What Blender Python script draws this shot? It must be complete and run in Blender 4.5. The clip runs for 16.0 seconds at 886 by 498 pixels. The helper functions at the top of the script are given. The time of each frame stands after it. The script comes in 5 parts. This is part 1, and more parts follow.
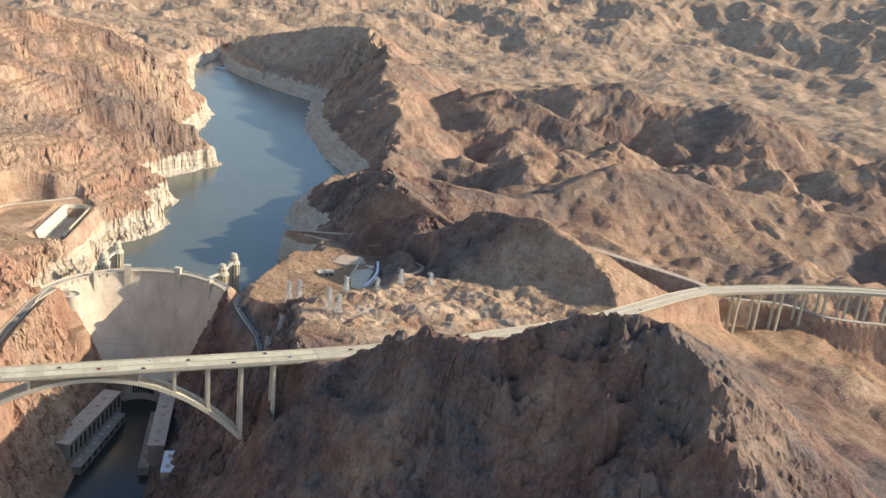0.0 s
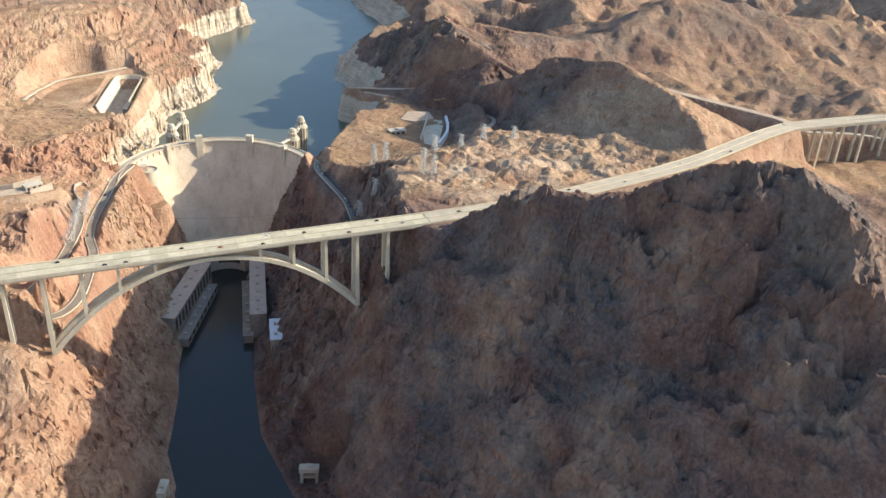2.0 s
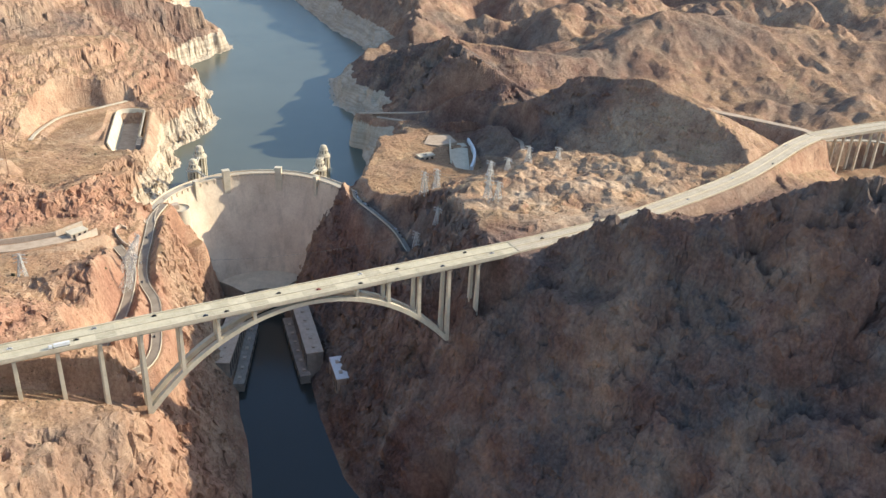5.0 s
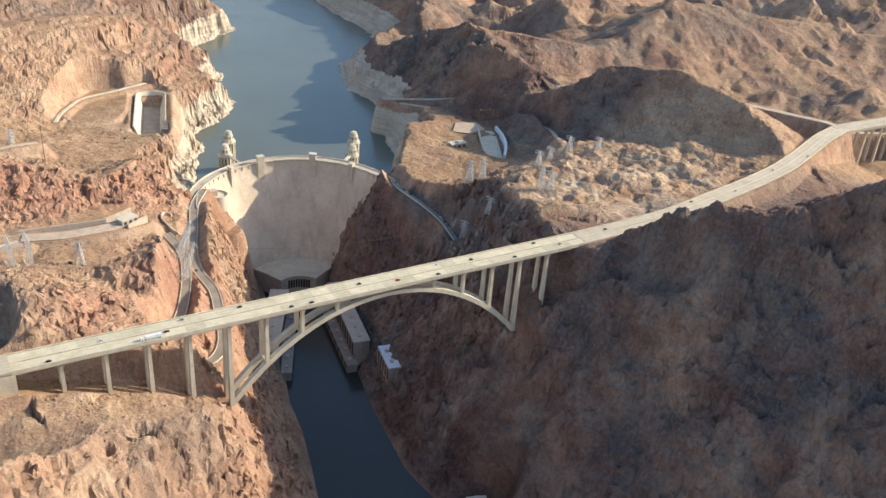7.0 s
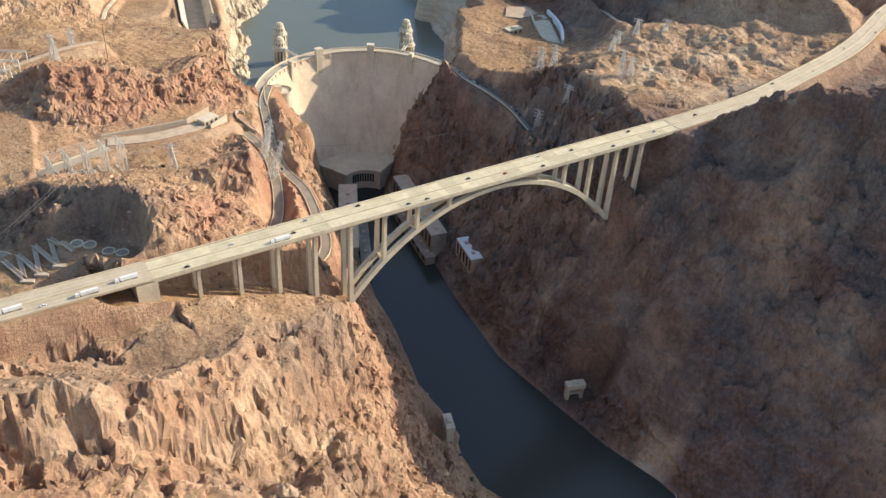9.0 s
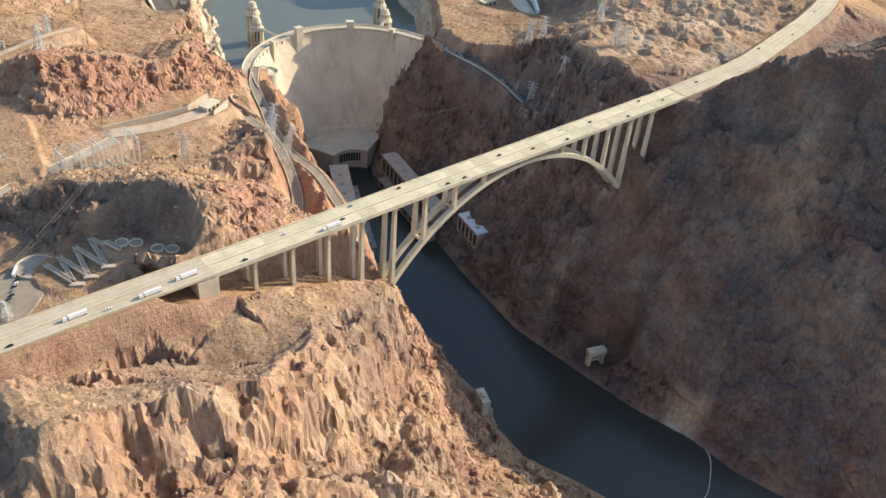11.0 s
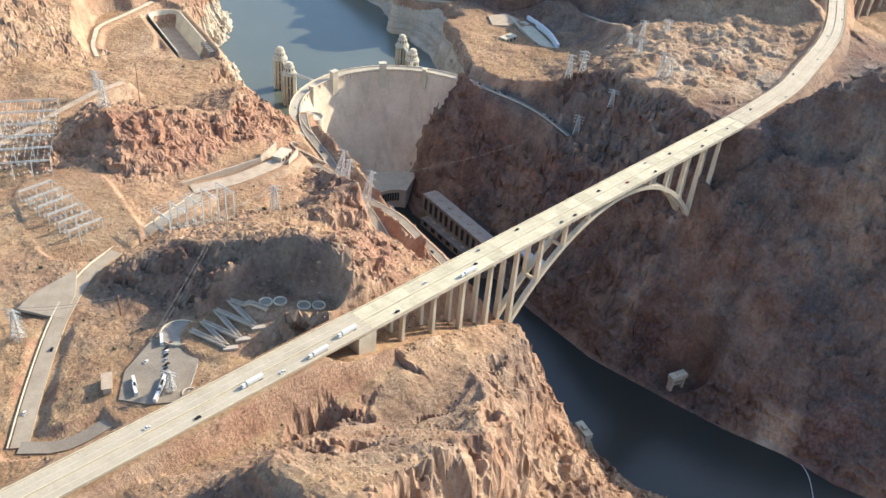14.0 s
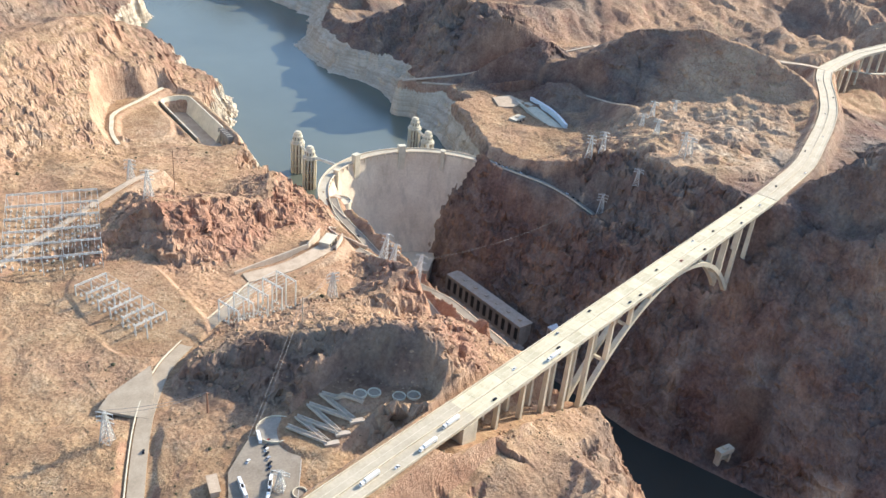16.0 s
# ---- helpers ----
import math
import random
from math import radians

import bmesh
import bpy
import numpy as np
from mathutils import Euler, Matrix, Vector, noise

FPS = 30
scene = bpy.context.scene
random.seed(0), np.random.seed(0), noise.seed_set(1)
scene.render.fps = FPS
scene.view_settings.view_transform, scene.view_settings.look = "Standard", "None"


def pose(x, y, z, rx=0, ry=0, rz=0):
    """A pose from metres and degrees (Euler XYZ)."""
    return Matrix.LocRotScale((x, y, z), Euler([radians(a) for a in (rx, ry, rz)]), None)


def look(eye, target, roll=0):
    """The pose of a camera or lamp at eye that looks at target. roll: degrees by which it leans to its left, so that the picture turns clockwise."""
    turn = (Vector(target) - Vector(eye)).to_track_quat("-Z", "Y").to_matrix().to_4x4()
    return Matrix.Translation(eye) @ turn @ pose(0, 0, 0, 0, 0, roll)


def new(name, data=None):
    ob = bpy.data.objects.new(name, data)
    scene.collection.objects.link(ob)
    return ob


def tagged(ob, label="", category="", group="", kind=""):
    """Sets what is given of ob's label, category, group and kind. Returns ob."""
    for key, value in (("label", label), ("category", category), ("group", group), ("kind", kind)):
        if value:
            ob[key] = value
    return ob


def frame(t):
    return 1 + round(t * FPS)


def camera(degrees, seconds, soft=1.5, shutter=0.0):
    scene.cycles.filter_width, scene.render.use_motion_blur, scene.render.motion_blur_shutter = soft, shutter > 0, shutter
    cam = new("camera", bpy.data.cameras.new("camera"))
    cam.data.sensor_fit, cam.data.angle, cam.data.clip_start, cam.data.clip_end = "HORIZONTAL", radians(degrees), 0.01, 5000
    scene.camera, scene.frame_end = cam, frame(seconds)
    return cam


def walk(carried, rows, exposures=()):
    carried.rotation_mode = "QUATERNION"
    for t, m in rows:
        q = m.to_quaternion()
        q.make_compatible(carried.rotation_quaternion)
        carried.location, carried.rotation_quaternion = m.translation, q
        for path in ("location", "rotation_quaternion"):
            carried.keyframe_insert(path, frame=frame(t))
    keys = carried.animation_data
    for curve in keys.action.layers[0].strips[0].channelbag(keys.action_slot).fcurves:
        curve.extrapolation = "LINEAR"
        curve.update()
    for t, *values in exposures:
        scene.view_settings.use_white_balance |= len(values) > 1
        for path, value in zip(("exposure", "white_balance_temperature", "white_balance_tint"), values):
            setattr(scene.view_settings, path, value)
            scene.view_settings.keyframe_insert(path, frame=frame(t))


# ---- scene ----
cam = camera(52.8, 16.0)
EXPOSURES = [(0.0, 0.42, 5750, 10), (0.5, 0.55, 5700, 10), (2.0, 0.58, 5700, 9), (4.5, 0.56, 5750, 9), (7.0, 0.54, 5750, 10), (9.0, 0.54, 6050, 10), (12.5, 0.72, 5850, 9), (16.0, 0.93, 5500, 9)]
ROWS = [  # seconds, place, turn
    (0.0, -0.06, 0.05, 427.59, 71.55, -5.96, -21.63),
    (0.5, -15.49, 7.92, 428.45, 67.18, -4.77, -22.21),
    (1.0, -30.79, 17.10, 428.99, 63.50, -3.63, -22.00),
    (1.5, -46.07, 27.13, 429.28, 61.56, -2.92, -22.27),
    (2.0, -61.39, 37.66, 429.39, 61.57, -2.68, -22.74),
    (2.5, -76.80, 48.44, 429.39, 61.99, -2.64, -23.19),
    (3.0, -92.33, 59.27, 429.31, 61.97, -2.40, -23.82),
    (3.5, -108.00, 70.02, 429.19, 61.66, -1.91, -25.45),
    (4.0, -123.79, 80.61, 429.06, 61.35, -1.59, -26.92),
    (4.5, -139.69, 91.02, 428.95, 62.23, -2.15, -27.65),
    (5.0, -155.68, 101.23, 428.85, 62.69, -2.48, -28.72),
    (5.5, -171.74, 111.29, 428.79, 63.26, -3.08, -29.68),
    (6.0, -187.81, 121.22, 428.76, 63.54, -3.72, -30.46),
    (6.5, -203.88, 131.10, 428.77, 63.16, -4.17, -30.99),
    (7.0, -219.90, 140.99, 428.82, 61.73, -4.19, -31.21),
    (7.5, -235.82, 150.95, 428.89, 59.44, -3.83, -31.10),
    (8.0, -251.62, 161.06, 428.98, 57.56, -3.64, -31.29),
    (8.5, -267.26, 171.36, 429.09, 55.85, -3.37, -31.96),
    (9.0, -282.71, 181.93, 429.20, 54.49, -3.24, -33.16),
    (9.5, -297.93, 192.79, 429.31, 53.38, -3.21, -34.43),
    (10.0, -312.92, 203.99, 429.42, 52.94, -3.43, -36.15),
    (10.5, -327.64, 215.53, 429.50, 52.90, -3.78, -38.04),
    (11.0, -342.08, 227.43, 429.56, 52.99, -4.15, -39.79),
    (11.5, -356.23, 239.69, 429.60, 52.92, -4.40, -41.11),
    (12.0, -370.08, 252.29, 429.61, 52.81, -4.73, -42.26),
    (12.5, -383.63, 265.21, 429.59, 52.44, -4.74, -43.14),
    (13.0, -396.87, 278.44, 429.53, 52.65, -4.93, -44.27),
    (13.5, -409.79, 291.95, 429.46, 53.56, -4.93, -45.33),
    (14.0, -422.39, 305.73, 429.35, 55.20, -4.45, -46.11),
    (14.5, -434.66, 319.77, 429.23, 57.09, -4.18, -47.04),
    (15.0, -446.60, 334.09, 429.10, 58.87, -4.62, -48.08),
    (15.5, -458.17, 348.71, 428.96, 59.74, -5.21, -49.19),
    (16.0, -469.36, 363.70, 428.82, 60.19, -5.30, -50.25),
]
walk(cam, [(t, pose(*row)) for t, *row in ROWS], exposures=EXPOSURES)

# ---- light ----
SUN_AZ, SUN_EL = radians(101.0), radians(25.0)
world = bpy.data.worlds.new("sky")
scene.world = world
world.use_nodes = True
wn = world.node_tree.nodes
sky = wn.new("ShaderNodeTexSky")
sky.sky_type, sky.sun_disc = "NISHITA", False
sky.sun_elevation, sky.sun_rotation = SUN_EL, SUN_AZ
sky.altitude, sky.air_density, sky.dust_density = 400, 1.2, 2.0
world.node_tree.links.new(sky.outputs[0], wn["Background"].inputs[0])
wn["Background"].inputs[1].default_value = 0.15
sun_data = bpy.data.lights.new("sun", "SUN")
sun_data.energy, sun_data.angle, sun_data.color = 5.0, radians(0.6), (1.0, 0.82, 0.585)
sun = new("sun", sun_data)
sun.matrix_world = look((math.sin(SUN_AZ) * math.cos(SUN_EL) * 3000, math.cos(SUN_AZ) * math.cos(SUN_EL) * 3000, math.sin(SUN_EL) * 3000), (0, 0, 0))
scene.view_settings.exposure = 0.0

# ---- materials ----
def mat(name, color, rough=0.85, metal=0.0, spec=0.3):
    m = bpy.data.materials.new(name)
    m.use_nodes = True
    b = m.node_tree.nodes["Principled BSDF"]
    b.inputs["Base Color"].default_value = (*color, 1)
    b.inputs["Roughness"].default_value = rough
    b.inputs["Metallic"].default_value = metal
    b.inputs["Specular IOR Level"].default_value = spec
    return m


class Nodes:
    """Short hand for wiring one node material."""

    def __init__(self, m):
        self.t = m.node_tree
        self.b = self.t.nodes["Principled BSDF"]

    def add(self, kind, **inputs):
        n = self.t.nodes.new(kind)
        for k, v in inputs.items():
            self.put(n.inputs[int(k[1:]) if k[0] == "i" and k[1:].isdigit() else k.replace("_", " ")], v)
        return n

    def put(self, socket, v):
        if isinstance(v, bpy.types.NodeSocket):
            self.t.links.new(v, socket)
        else:
            socket.default_value = v

    def place(self):
        return self.add("ShaderNodeNewGeometry").outputs["Position"]

    def noise(self, scale, vector=None, detail=6.0, rough=0.6, stretch=None):
        v = vector or self.place()
        if stretch:
            mp = self.add("ShaderNodeMapping", Vector=v)
            mp.inputs["Scale"].default_value = stretch
            v = mp.outputs[0]
        return self.add("ShaderNodeTexNoise", Vector=v, Scale=scale, Detail=detail, Roughness=rough).outputs["Fac"]

    def ramp(self, fac, *stops):
        r = self.add("ShaderNodeValToRGB", Fac=fac)
        e = r.color_ramp.elements
        while len(e) < len(stops):
            e.new(0.5)
        for el, (p, c) in zip(e, stops):
            el.position, el.color = p, (*c, 1) if len(c) == 3 else c
        return r.outputs[0]

    def mix(self, fac, a, b, mode="MIX"):
        n = self.t.nodes.new("ShaderNodeMix")
        n.data_type, n.blend_type = "RGBA", mode
        for s, v in ((n.inputs[0], fac), (n.inputs[6], a), (n.inputs[7], b)):
            self.put(s, (*v, 1) if isinstance(v, tuple) and len(v) == 3 else v)
        return n.outputs[2]

    def math(self, op, a, b=0.0, clamp=False):
        n = self.t.nodes.new("ShaderNodeMath")
        n.operation, n.use_clamp = op, clamp
        self.put(n.inputs[0], a), self.put(n.inputs[1], b)
        return n.outputs[0]

    def span(self, v, lo, hi):
        n = self.add("ShaderNodeMapRange", Value=v, From_Min=lo, From_Max=hi)
        return n.outputs[0]

    def bump(self, height, distance, strength=1.0):
        n = self.add("ShaderNodeBump", Height=height, Distance=distance, Strength=strength)
        self.put(self.b.inputs["Normal"], n.outputs[0])

    def attr(self, name):
        n = self.t.nodes.new("ShaderNodeAttribute")
        n.attribute_name = name
        return n.outputs["Fac"]


def worn(name, dark, light, scale, rough=0.85, bump=0.0, streak=0.0, spec=0.3, metal=0.0):
    """A surface whose colour varies at two scales, with fine relief and, on walls, rain streaks."""
    m = mat(name, light, rough, metal, spec)
    n = Nodes(m)
    big = n.noise(scale, detail=4)
    fine = n.noise(scale * 11, detail=5)
    c = n.ramp(n.math("ADD", n.math("MULTIPLY", big, 0.6), n.math("MULTIPLY", fine, 0.4)), (0.36, dark), (0.62, light))
    if streak:
        s = n.noise(scale * 3, detail=4, stretch=(1, 1, 0.06))
        c = n.mix(n.math("MULTIPLY", n.span(s, 0.5, 0.75), streak), c, tuple(v * 0.55 for v in dark))
    n.put(n.b.inputs["Base Color"], c)
    if bump:
        n.bump(fine, bump)
    return m


def make_rock():
    m = mat("desert_rock", (0.3, 0.2, 0.13), 0.95, 0.0, 0.12)
    n = Nodes(m)
    geo = n.add("ShaderNodeNewGeometry")
    pos = geo.outputs["Position"]
    up = n.add("ShaderNodeSeparateXYZ", Vector=geo.outputs["Normal"]).outputs[2]
    big = n.noise(0.009, pos, 5)
    mid = n.noise(0.05, pos, 8, 0.65)
    fine = n.noise(0.4, pos, 8, 0.7)
    wall = n.noise(0.06, pos, 8, 0.65, stretch=(1, 1, 0.25))
    rock = n.ramp(n.math("ADD", n.math("MULTIPLY", mid, 0.5), n.math("MULTIPLY", wall, 0.5)),
                  (0.28, (0.19, 0.105, 0.068)), (0.46, (0.37, 0.215, 0.135)), (0.60, (0.50, 0.325, 0.205)), (0.74, (0.62, 0.46, 0.31)))
    rock = n.mix(n.span(big, 0.40, 0.62), rock, n.ramp(mid, (0.3, (0.27, 0.18, 0.12)), (0.62, (0.54, 0.405, 0.27))))
    sand = n.ramp(n.math("ADD", n.math("MULTIPLY", mid, 0.65), n.math("MULTIPLY", fine, 0.35)),
                  (0.32, (0.21, 0.122, 0.065)), (0.48, (0.34, 0.218, 0.12)), (0.58, (0.42, 0.288, 0.165)), (0.70, (0.52, 0.385, 0.24)))
    sand = n.mix(n.math("MULTIPLY", n.span(n.noise(0.018, pos, 6, 0.6), 0.45, 0.62), 0.55), sand, n.ramp(fine, (0.35, (0.33, 0.19, 0.115)), (0.62, (0.45, 0.285, 0.18))))
    flat = n.span(n.math("ADD", up, n.math("MULTIPLY", n.math("SUBTRACT", mid, 0.5), 0.55)), 0.78, 0.94)
    c = n.mix(flat, rock, sand)
    speck = n.span(n.noise(0.55, pos, 6, 0.75), 0.38, 0.54)
    c = n.mix(n.math("MULTIPLY", n.math("SUBTRACT", 1.0, speck), 0.42), c, n.mix(0.75, c, (0.06, 0.038, 0.028)))
    cleft = n.span(n.noise(0.16, pos, 7, 0.72, stretch=(1, 1, 0.5)), 0.34, 0.47)
    c = n.mix(n.math("MULTIPLY", n.math("MULTIPLY", n.math("SUBTRACT", 1.0, cleft), n.math("SUBTRACT", 1.0, flat)), 0.6), c, (0.11, 0.065, 0.05))
    scrub = n.math("MULTIPLY", n.span(n.noise(0.9, pos, 3, 0.5), 0.58, 0.66), n.span(mid, 0.42, 0.6))
    c = n.mix(n.math("MULTIPLY", n.math("MULTIPLY", scrub, flat), 0.6), c, (0.10, 0.09, 0.045))
    c = n.mix(n.attr("red"), c, n.ramp(n.math("ADD", n.math("MULTIPLY", wall, 0.6), n.math("MULTIPLY", fine, 0.4)), (0.30, (0.13, 0.058, 0.04)), (0.46, (0.30, 0.158, 0.105)), (0.56, (0.40, 0.235, 0.155)), (0.68, (0.53, 0.35, 0.235))))
    # dark mountain rock, and shade put into the colour of some slopes
    varnish_and_shade = n.attr("varnish_and_shade")
    slab = n.math("ADD", n.math("MULTIPLY", mid, 0.5), n.math("MULTIPLY", fine, 0.5))
    dull = n.ramp(slab, (0.33, (0.066, 0.056, 0.051)), (0.5, (0.132, 0.110, 0.096)), (0.66, (0.22, 0.18, 0.148)))
    ruddy = n.ramp(slab, (0.33, (0.075, 0.046, 0.038)), (0.5, (0.160, 0.098, 0.077)), (0.66, (0.265, 0.172, 0.132)))
    c = n.mix(varnish_and_shade, c, n.mix(n.span(n.noise(0.014, pos, 6, 0.62), 0.43, 0.57), dull, ruddy))
    # pale rock and scree, plus distant haze mixed into the colour
    pale = n.attr("pale")
    c = n.mix(n.math("MULTIPLY", pale, 0.9), c, n.ramp(n.math("ADD", n.math("MULTIPLY", mid, 0.6), n.math("MULTIPLY", fine, 0.4)), (0.36, (0.37, 0.265, 0.175)), (0.62, (0.61, 0.495, 0.355))))
    ring = n.math("ADD", n.attr("ring"), n.math("MULTIPLY", n.math("SUBTRACT", mid, 0.5), 0.25))
    c = n.mix(n.span(ring, 0.42, 0.58), c, n.ramp(n.math("ADD", n.math("MULTIPLY", wall, 0.6), n.math("MULTIPLY", fine, 0.4)), (0.34, (0.42, 0.34, 0.24)), (0.6, (0.64, 0.56, 0.42))))
    strata = n.span(n.noise(0.35, pos, 4, 0.6, stretch=(0.04, 0.04, 1)), 0.42, 0.62)
    c = n.mix(n.math("MULTIPLY", n.math("MULTIPLY", strata, n.span(ring, 0.42, 0.58)), 0.45), c, (0.30, 0.225, 0.15))
    n.put(n.b.inputs["Base Color"], c)
    n.bump(n.math("ADD", fine, n.math("MULTIPLY", wall, 2.0)), 1.1, 1.0)
    return m


def make_water(name, color, rough, spec=0.45):
    m = mat(name, color, rough, 0.0, spec)
    n = Nodes(m)
    n.put(n.b.inputs["Base Color"], n.mix(n.noise(0.006), color, tuple(v * 1.6 for v in color)))
    n.bump(n.noise(0.35, detail=3), 0.25, 0.35)
    return m


ROCK = make_rock()
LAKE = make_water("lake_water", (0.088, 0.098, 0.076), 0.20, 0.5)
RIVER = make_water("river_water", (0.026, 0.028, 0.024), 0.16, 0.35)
DAM_CONCRETE = worn("dam_concrete", (0.57, 0.46, 0.33), (0.74, 0.63, 0.47), 0.05, 0.9, 0.1, 0.45)
PALE_CONCRETE = worn("pale_concrete", (0.50, 0.44, 0.32), (0.66, 0.59, 0.44), 0.12, 0.85, 0.05, 0.25)
DECK_CONCRETE = worn("deck_concrete", (0.56, 0.50, 0.36), (0.72, 0.66, 0.49), 0.10, 0.85, 0.02)
DECK_PANEL = worn("deck_panel_concrete", (0.52, 0.46, 0.31), (0.70, 0.63, 0.45), 0.16, 0.85, 0.02)
n = Nodes(DECK_PANEL)
shade = n.span(n.add("ShaderNodeObjectInfo").outputs["Random"], 0, 1)
tone = n.ramp(shade, (0.0, (0.72, 0.71, 0.70)), (0.5, (0.90, 0.90, 0.88)), (1.0, (1.0, 1.0, 1.0)))
n.put(n.b.inputs["Base Color"], n.mix(1.0, n.b.inputs["Base Color"].links[0].from_socket, tone, "MULTIPLY"))
ROAD_SURFACE = worn("road_surface", (0.39, 0.335, 0.24), (0.52, 0.455, 0.34), 0.08, 0.9, 0.02)
ASPHALT = worn("asphalt", (0.21, 0.17, 0.125), (0.32, 0.27, 0.205), 0.1, 0.92, 0.02)
LANE = worn("dusty_asphalt", (0.29, 0.235, 0.165), (0.41, 0.34, 0.25), 0.1, 0.92, 0.02)
GRAVEL = worn("gravel", (0.38, 0.29, 0.20), (0.54, 0.43, 0.31), 0.15, 0.95, 0.05)
STEEL = worn("galvanised_steel", (0.50, 0.49, 0.45), (0.68, 0.67, 0.61), 0.5, 0.55, 0.0, 0.0, 0.5, 0.1)
DARK_SHAFT = worn("dark_brown_shaft", (0.10, 0.065, 0.05), (0.19, 0.125, 0.09), 0.4, 0.7)
OLD_CONCRETE = worn("weathered_concrete", (0.24, 0.21, 0.17), (0.38, 0.34, 0.28), 0.15, 0.9, 0.05, 0.4)
BUILDING = worn("building_wall", (0.44, 0.36, 0.27), (0.58, 0.49, 0.38), 0.3, 0.85, 0.0, 0.2)
DARK = mat("dark_opening", (0.03, 0.028, 0.026), 0.6)
WHITE = worn("white_paint", (0.68, 0.68, 0.66), (0.82, 0.82, 0.80), 0.6, 0.5)
WIRE = mat("weathered_wire", (0.22, 0.2, 0.18), 0.6)
RUST = worn("rusty_brown_steel", (0.22, 0.12, 0.08), (0.33, 0.19, 0.12), 0.5, 0.7)

# ---- landform ----
RNG = np.random.default_rng(7)
PERM = RNG.permutation(512)
ANGLE = RNG.uniform(0, 2 * np.pi, 512)


def gnoise(x, y, seed=0):
    """Gradient noise over arrays, about -0.7 to 0.7."""
    xi, yi = np.floor(x).astype(np.int64), np.floor(y).astype(np.int64)
    fx, fy = x - xi, y - yi
    ux, uy = fx * fx * fx * (fx * (fx * 6 - 15) + 10), fy * fy * fy * (fy * (fy * 6 - 15) + 10)

    def corner(i, j):
        a = ANGLE[PERM[(PERM[(xi + i + seed * 37) & 511] + yi + j) & 511]]
        return np.cos(a) * (fx - i) + np.sin(a) * (fy - j)
    top = corner(0, 0) + ux * (corner(1, 0) - corner(0, 0))
    low = corner(0, 1) + ux * (corner(1, 1) - corner(0, 1))
    return top + uy * (low - top)


def fbm(x, y, size, octaves=4, gain=0.5, seed=0):
    s, a = 0.0, 1.0
    for o in range(octaves):
        s = s + a * gnoise(x / size * 2 ** o + 13.7 * o, y / size * 2 ** o - 7.1 * o, seed + o)
        a *= gain
    return s


def ridged(x, y, size, octaves=4, gain=0.5, seed=0):
    """Sharp crests with round gullies between them, 0 to about 1.6."""
    s, a = 0.0, 1.0
    for o in range(octaves):
        s = s + a * (1 - 2.2 * np.abs(gnoise(x / size * 2 ** o + 5.3 * o, y / size * 2 ** o + 3.9 * o, seed + o)))
        a *= gain
    return s


def blocks(x, y, size, seed=0):
    """Angular facets: every cell of a jittered grid has a height and a tilt of its own, about -1 to 1."""
    u, v = x / size, y / size
    iu, iv = np.floor(u).astype(np.int64), np.floor(v).astype(np.int64)
    best, out = np.full(x.shape, 1e9), np.zeros(x.shape)
    for i in (-1, 0, 1):
        for j in (-1, 0, 1):
            k = PERM[(PERM[(iu + i + seed * 53) & 511] + iv + j) & 511]
            cx, cy = iu + i + 0.5 + 0.45 * np.cos(ANGLE[k]), iv + j + 0.5 + 0.45 * np.sin(ANGLE[k])
            d = (u - cx) ** 2 + (v - cy) ** 2
            m = d < best
            best = np.where(m, d, best)
            a = ANGLE[(k * 7 + 3) & 511]
            out = np.where(m, (ANGLE[(k + 91) & 511] / np.pi - 1) + 0.7 * (np.cos(a) * (u - cx) + np.sin(a) * (v - cy)), out)
    return out


def along(x, y, line):
    """Distance to a line of (x, y, z) points, the height of its nearest point, and the side (above 0: to its left)."""
    best = np.full(x.shape, 1e18)
    z, side = np.zeros(x.shape), np.zeros(x.shape)
    for (ax, ay, az), (bx, by, bz) in zip(line, line[1:]):
        dx, dy = bx - ax, by - ay
        k = np.clip(((x - ax) * dx + (y - ay) * dy) / (dx * dx + dy * dy), 0, 1)
        d = (x - ax - k * dx) ** 2 + (y - ay - k * dy) ** 2
        m = d < best
        best = np.where(m, d, best)
        z = np.where(m, az + k * (bz - az), z)
        side = np.where(m, dx * (y - ay) - dy * (x - ax), side)
    return np.sqrt(best), z, side


def inside(x, y, ring):
    """Signed distance to a closed outline: below 0 inside."""
    d, _, _ = along(x, y, [(a, b, 0) for a, b in ring + ring[:1]])
    c = np.zeros(x.shape, bool)
    for (ax, ay), (bx, by) in zip(ring, ring[1:] + ring[:1]):
        c ^= ((ay > y) != (by > y)) & (x < (bx - ax) * (y - ay) / (by - ay + 1e-9) + ax)
    return np.where(c, -d, d)


def smax(a, b, k):
    h = np.clip(0.5 + 0.5 * (a - b) / k, 0, 1)
    return b + (a - b) * h + k * h * (1 - h)


def smin(a, b, k):
    return -smax(-a, -b, k)


LAKE_Z, CREST_Z, DECK_Z = 73.0, 105.0, 160.0
LAKE_WEST = [(-40, 826), (-42, 850), (0, 900), (25, 960), (40, 1024), (95, 1072), (112, 1103), (103, 1140), (135, 1209), (99, 1287),
             (157, 1350), (214, 1388), (222, 1425), (190, 1480), (200, 1600), (265, 1822), (245, 2000), (300, 2426), (393, 2640)]
LAKE_EAST = [(380, 2400), (440, 2150), (504, 1992), (460, 1850), (417, 1681), (405, 1550), (397, 1453), (400, 1345), (388, 1281), (356, 1248), (318, 1216),
             (290, 1197), (268, 1150), (250, 1097), (262, 1038), (238, 985), (221, 946), (205, 890), (170, 835), (144, 800), (125, 817), (100, 843), (75, 855), (48, 859), (20, 855), (-5, 843), (-26, 824)]
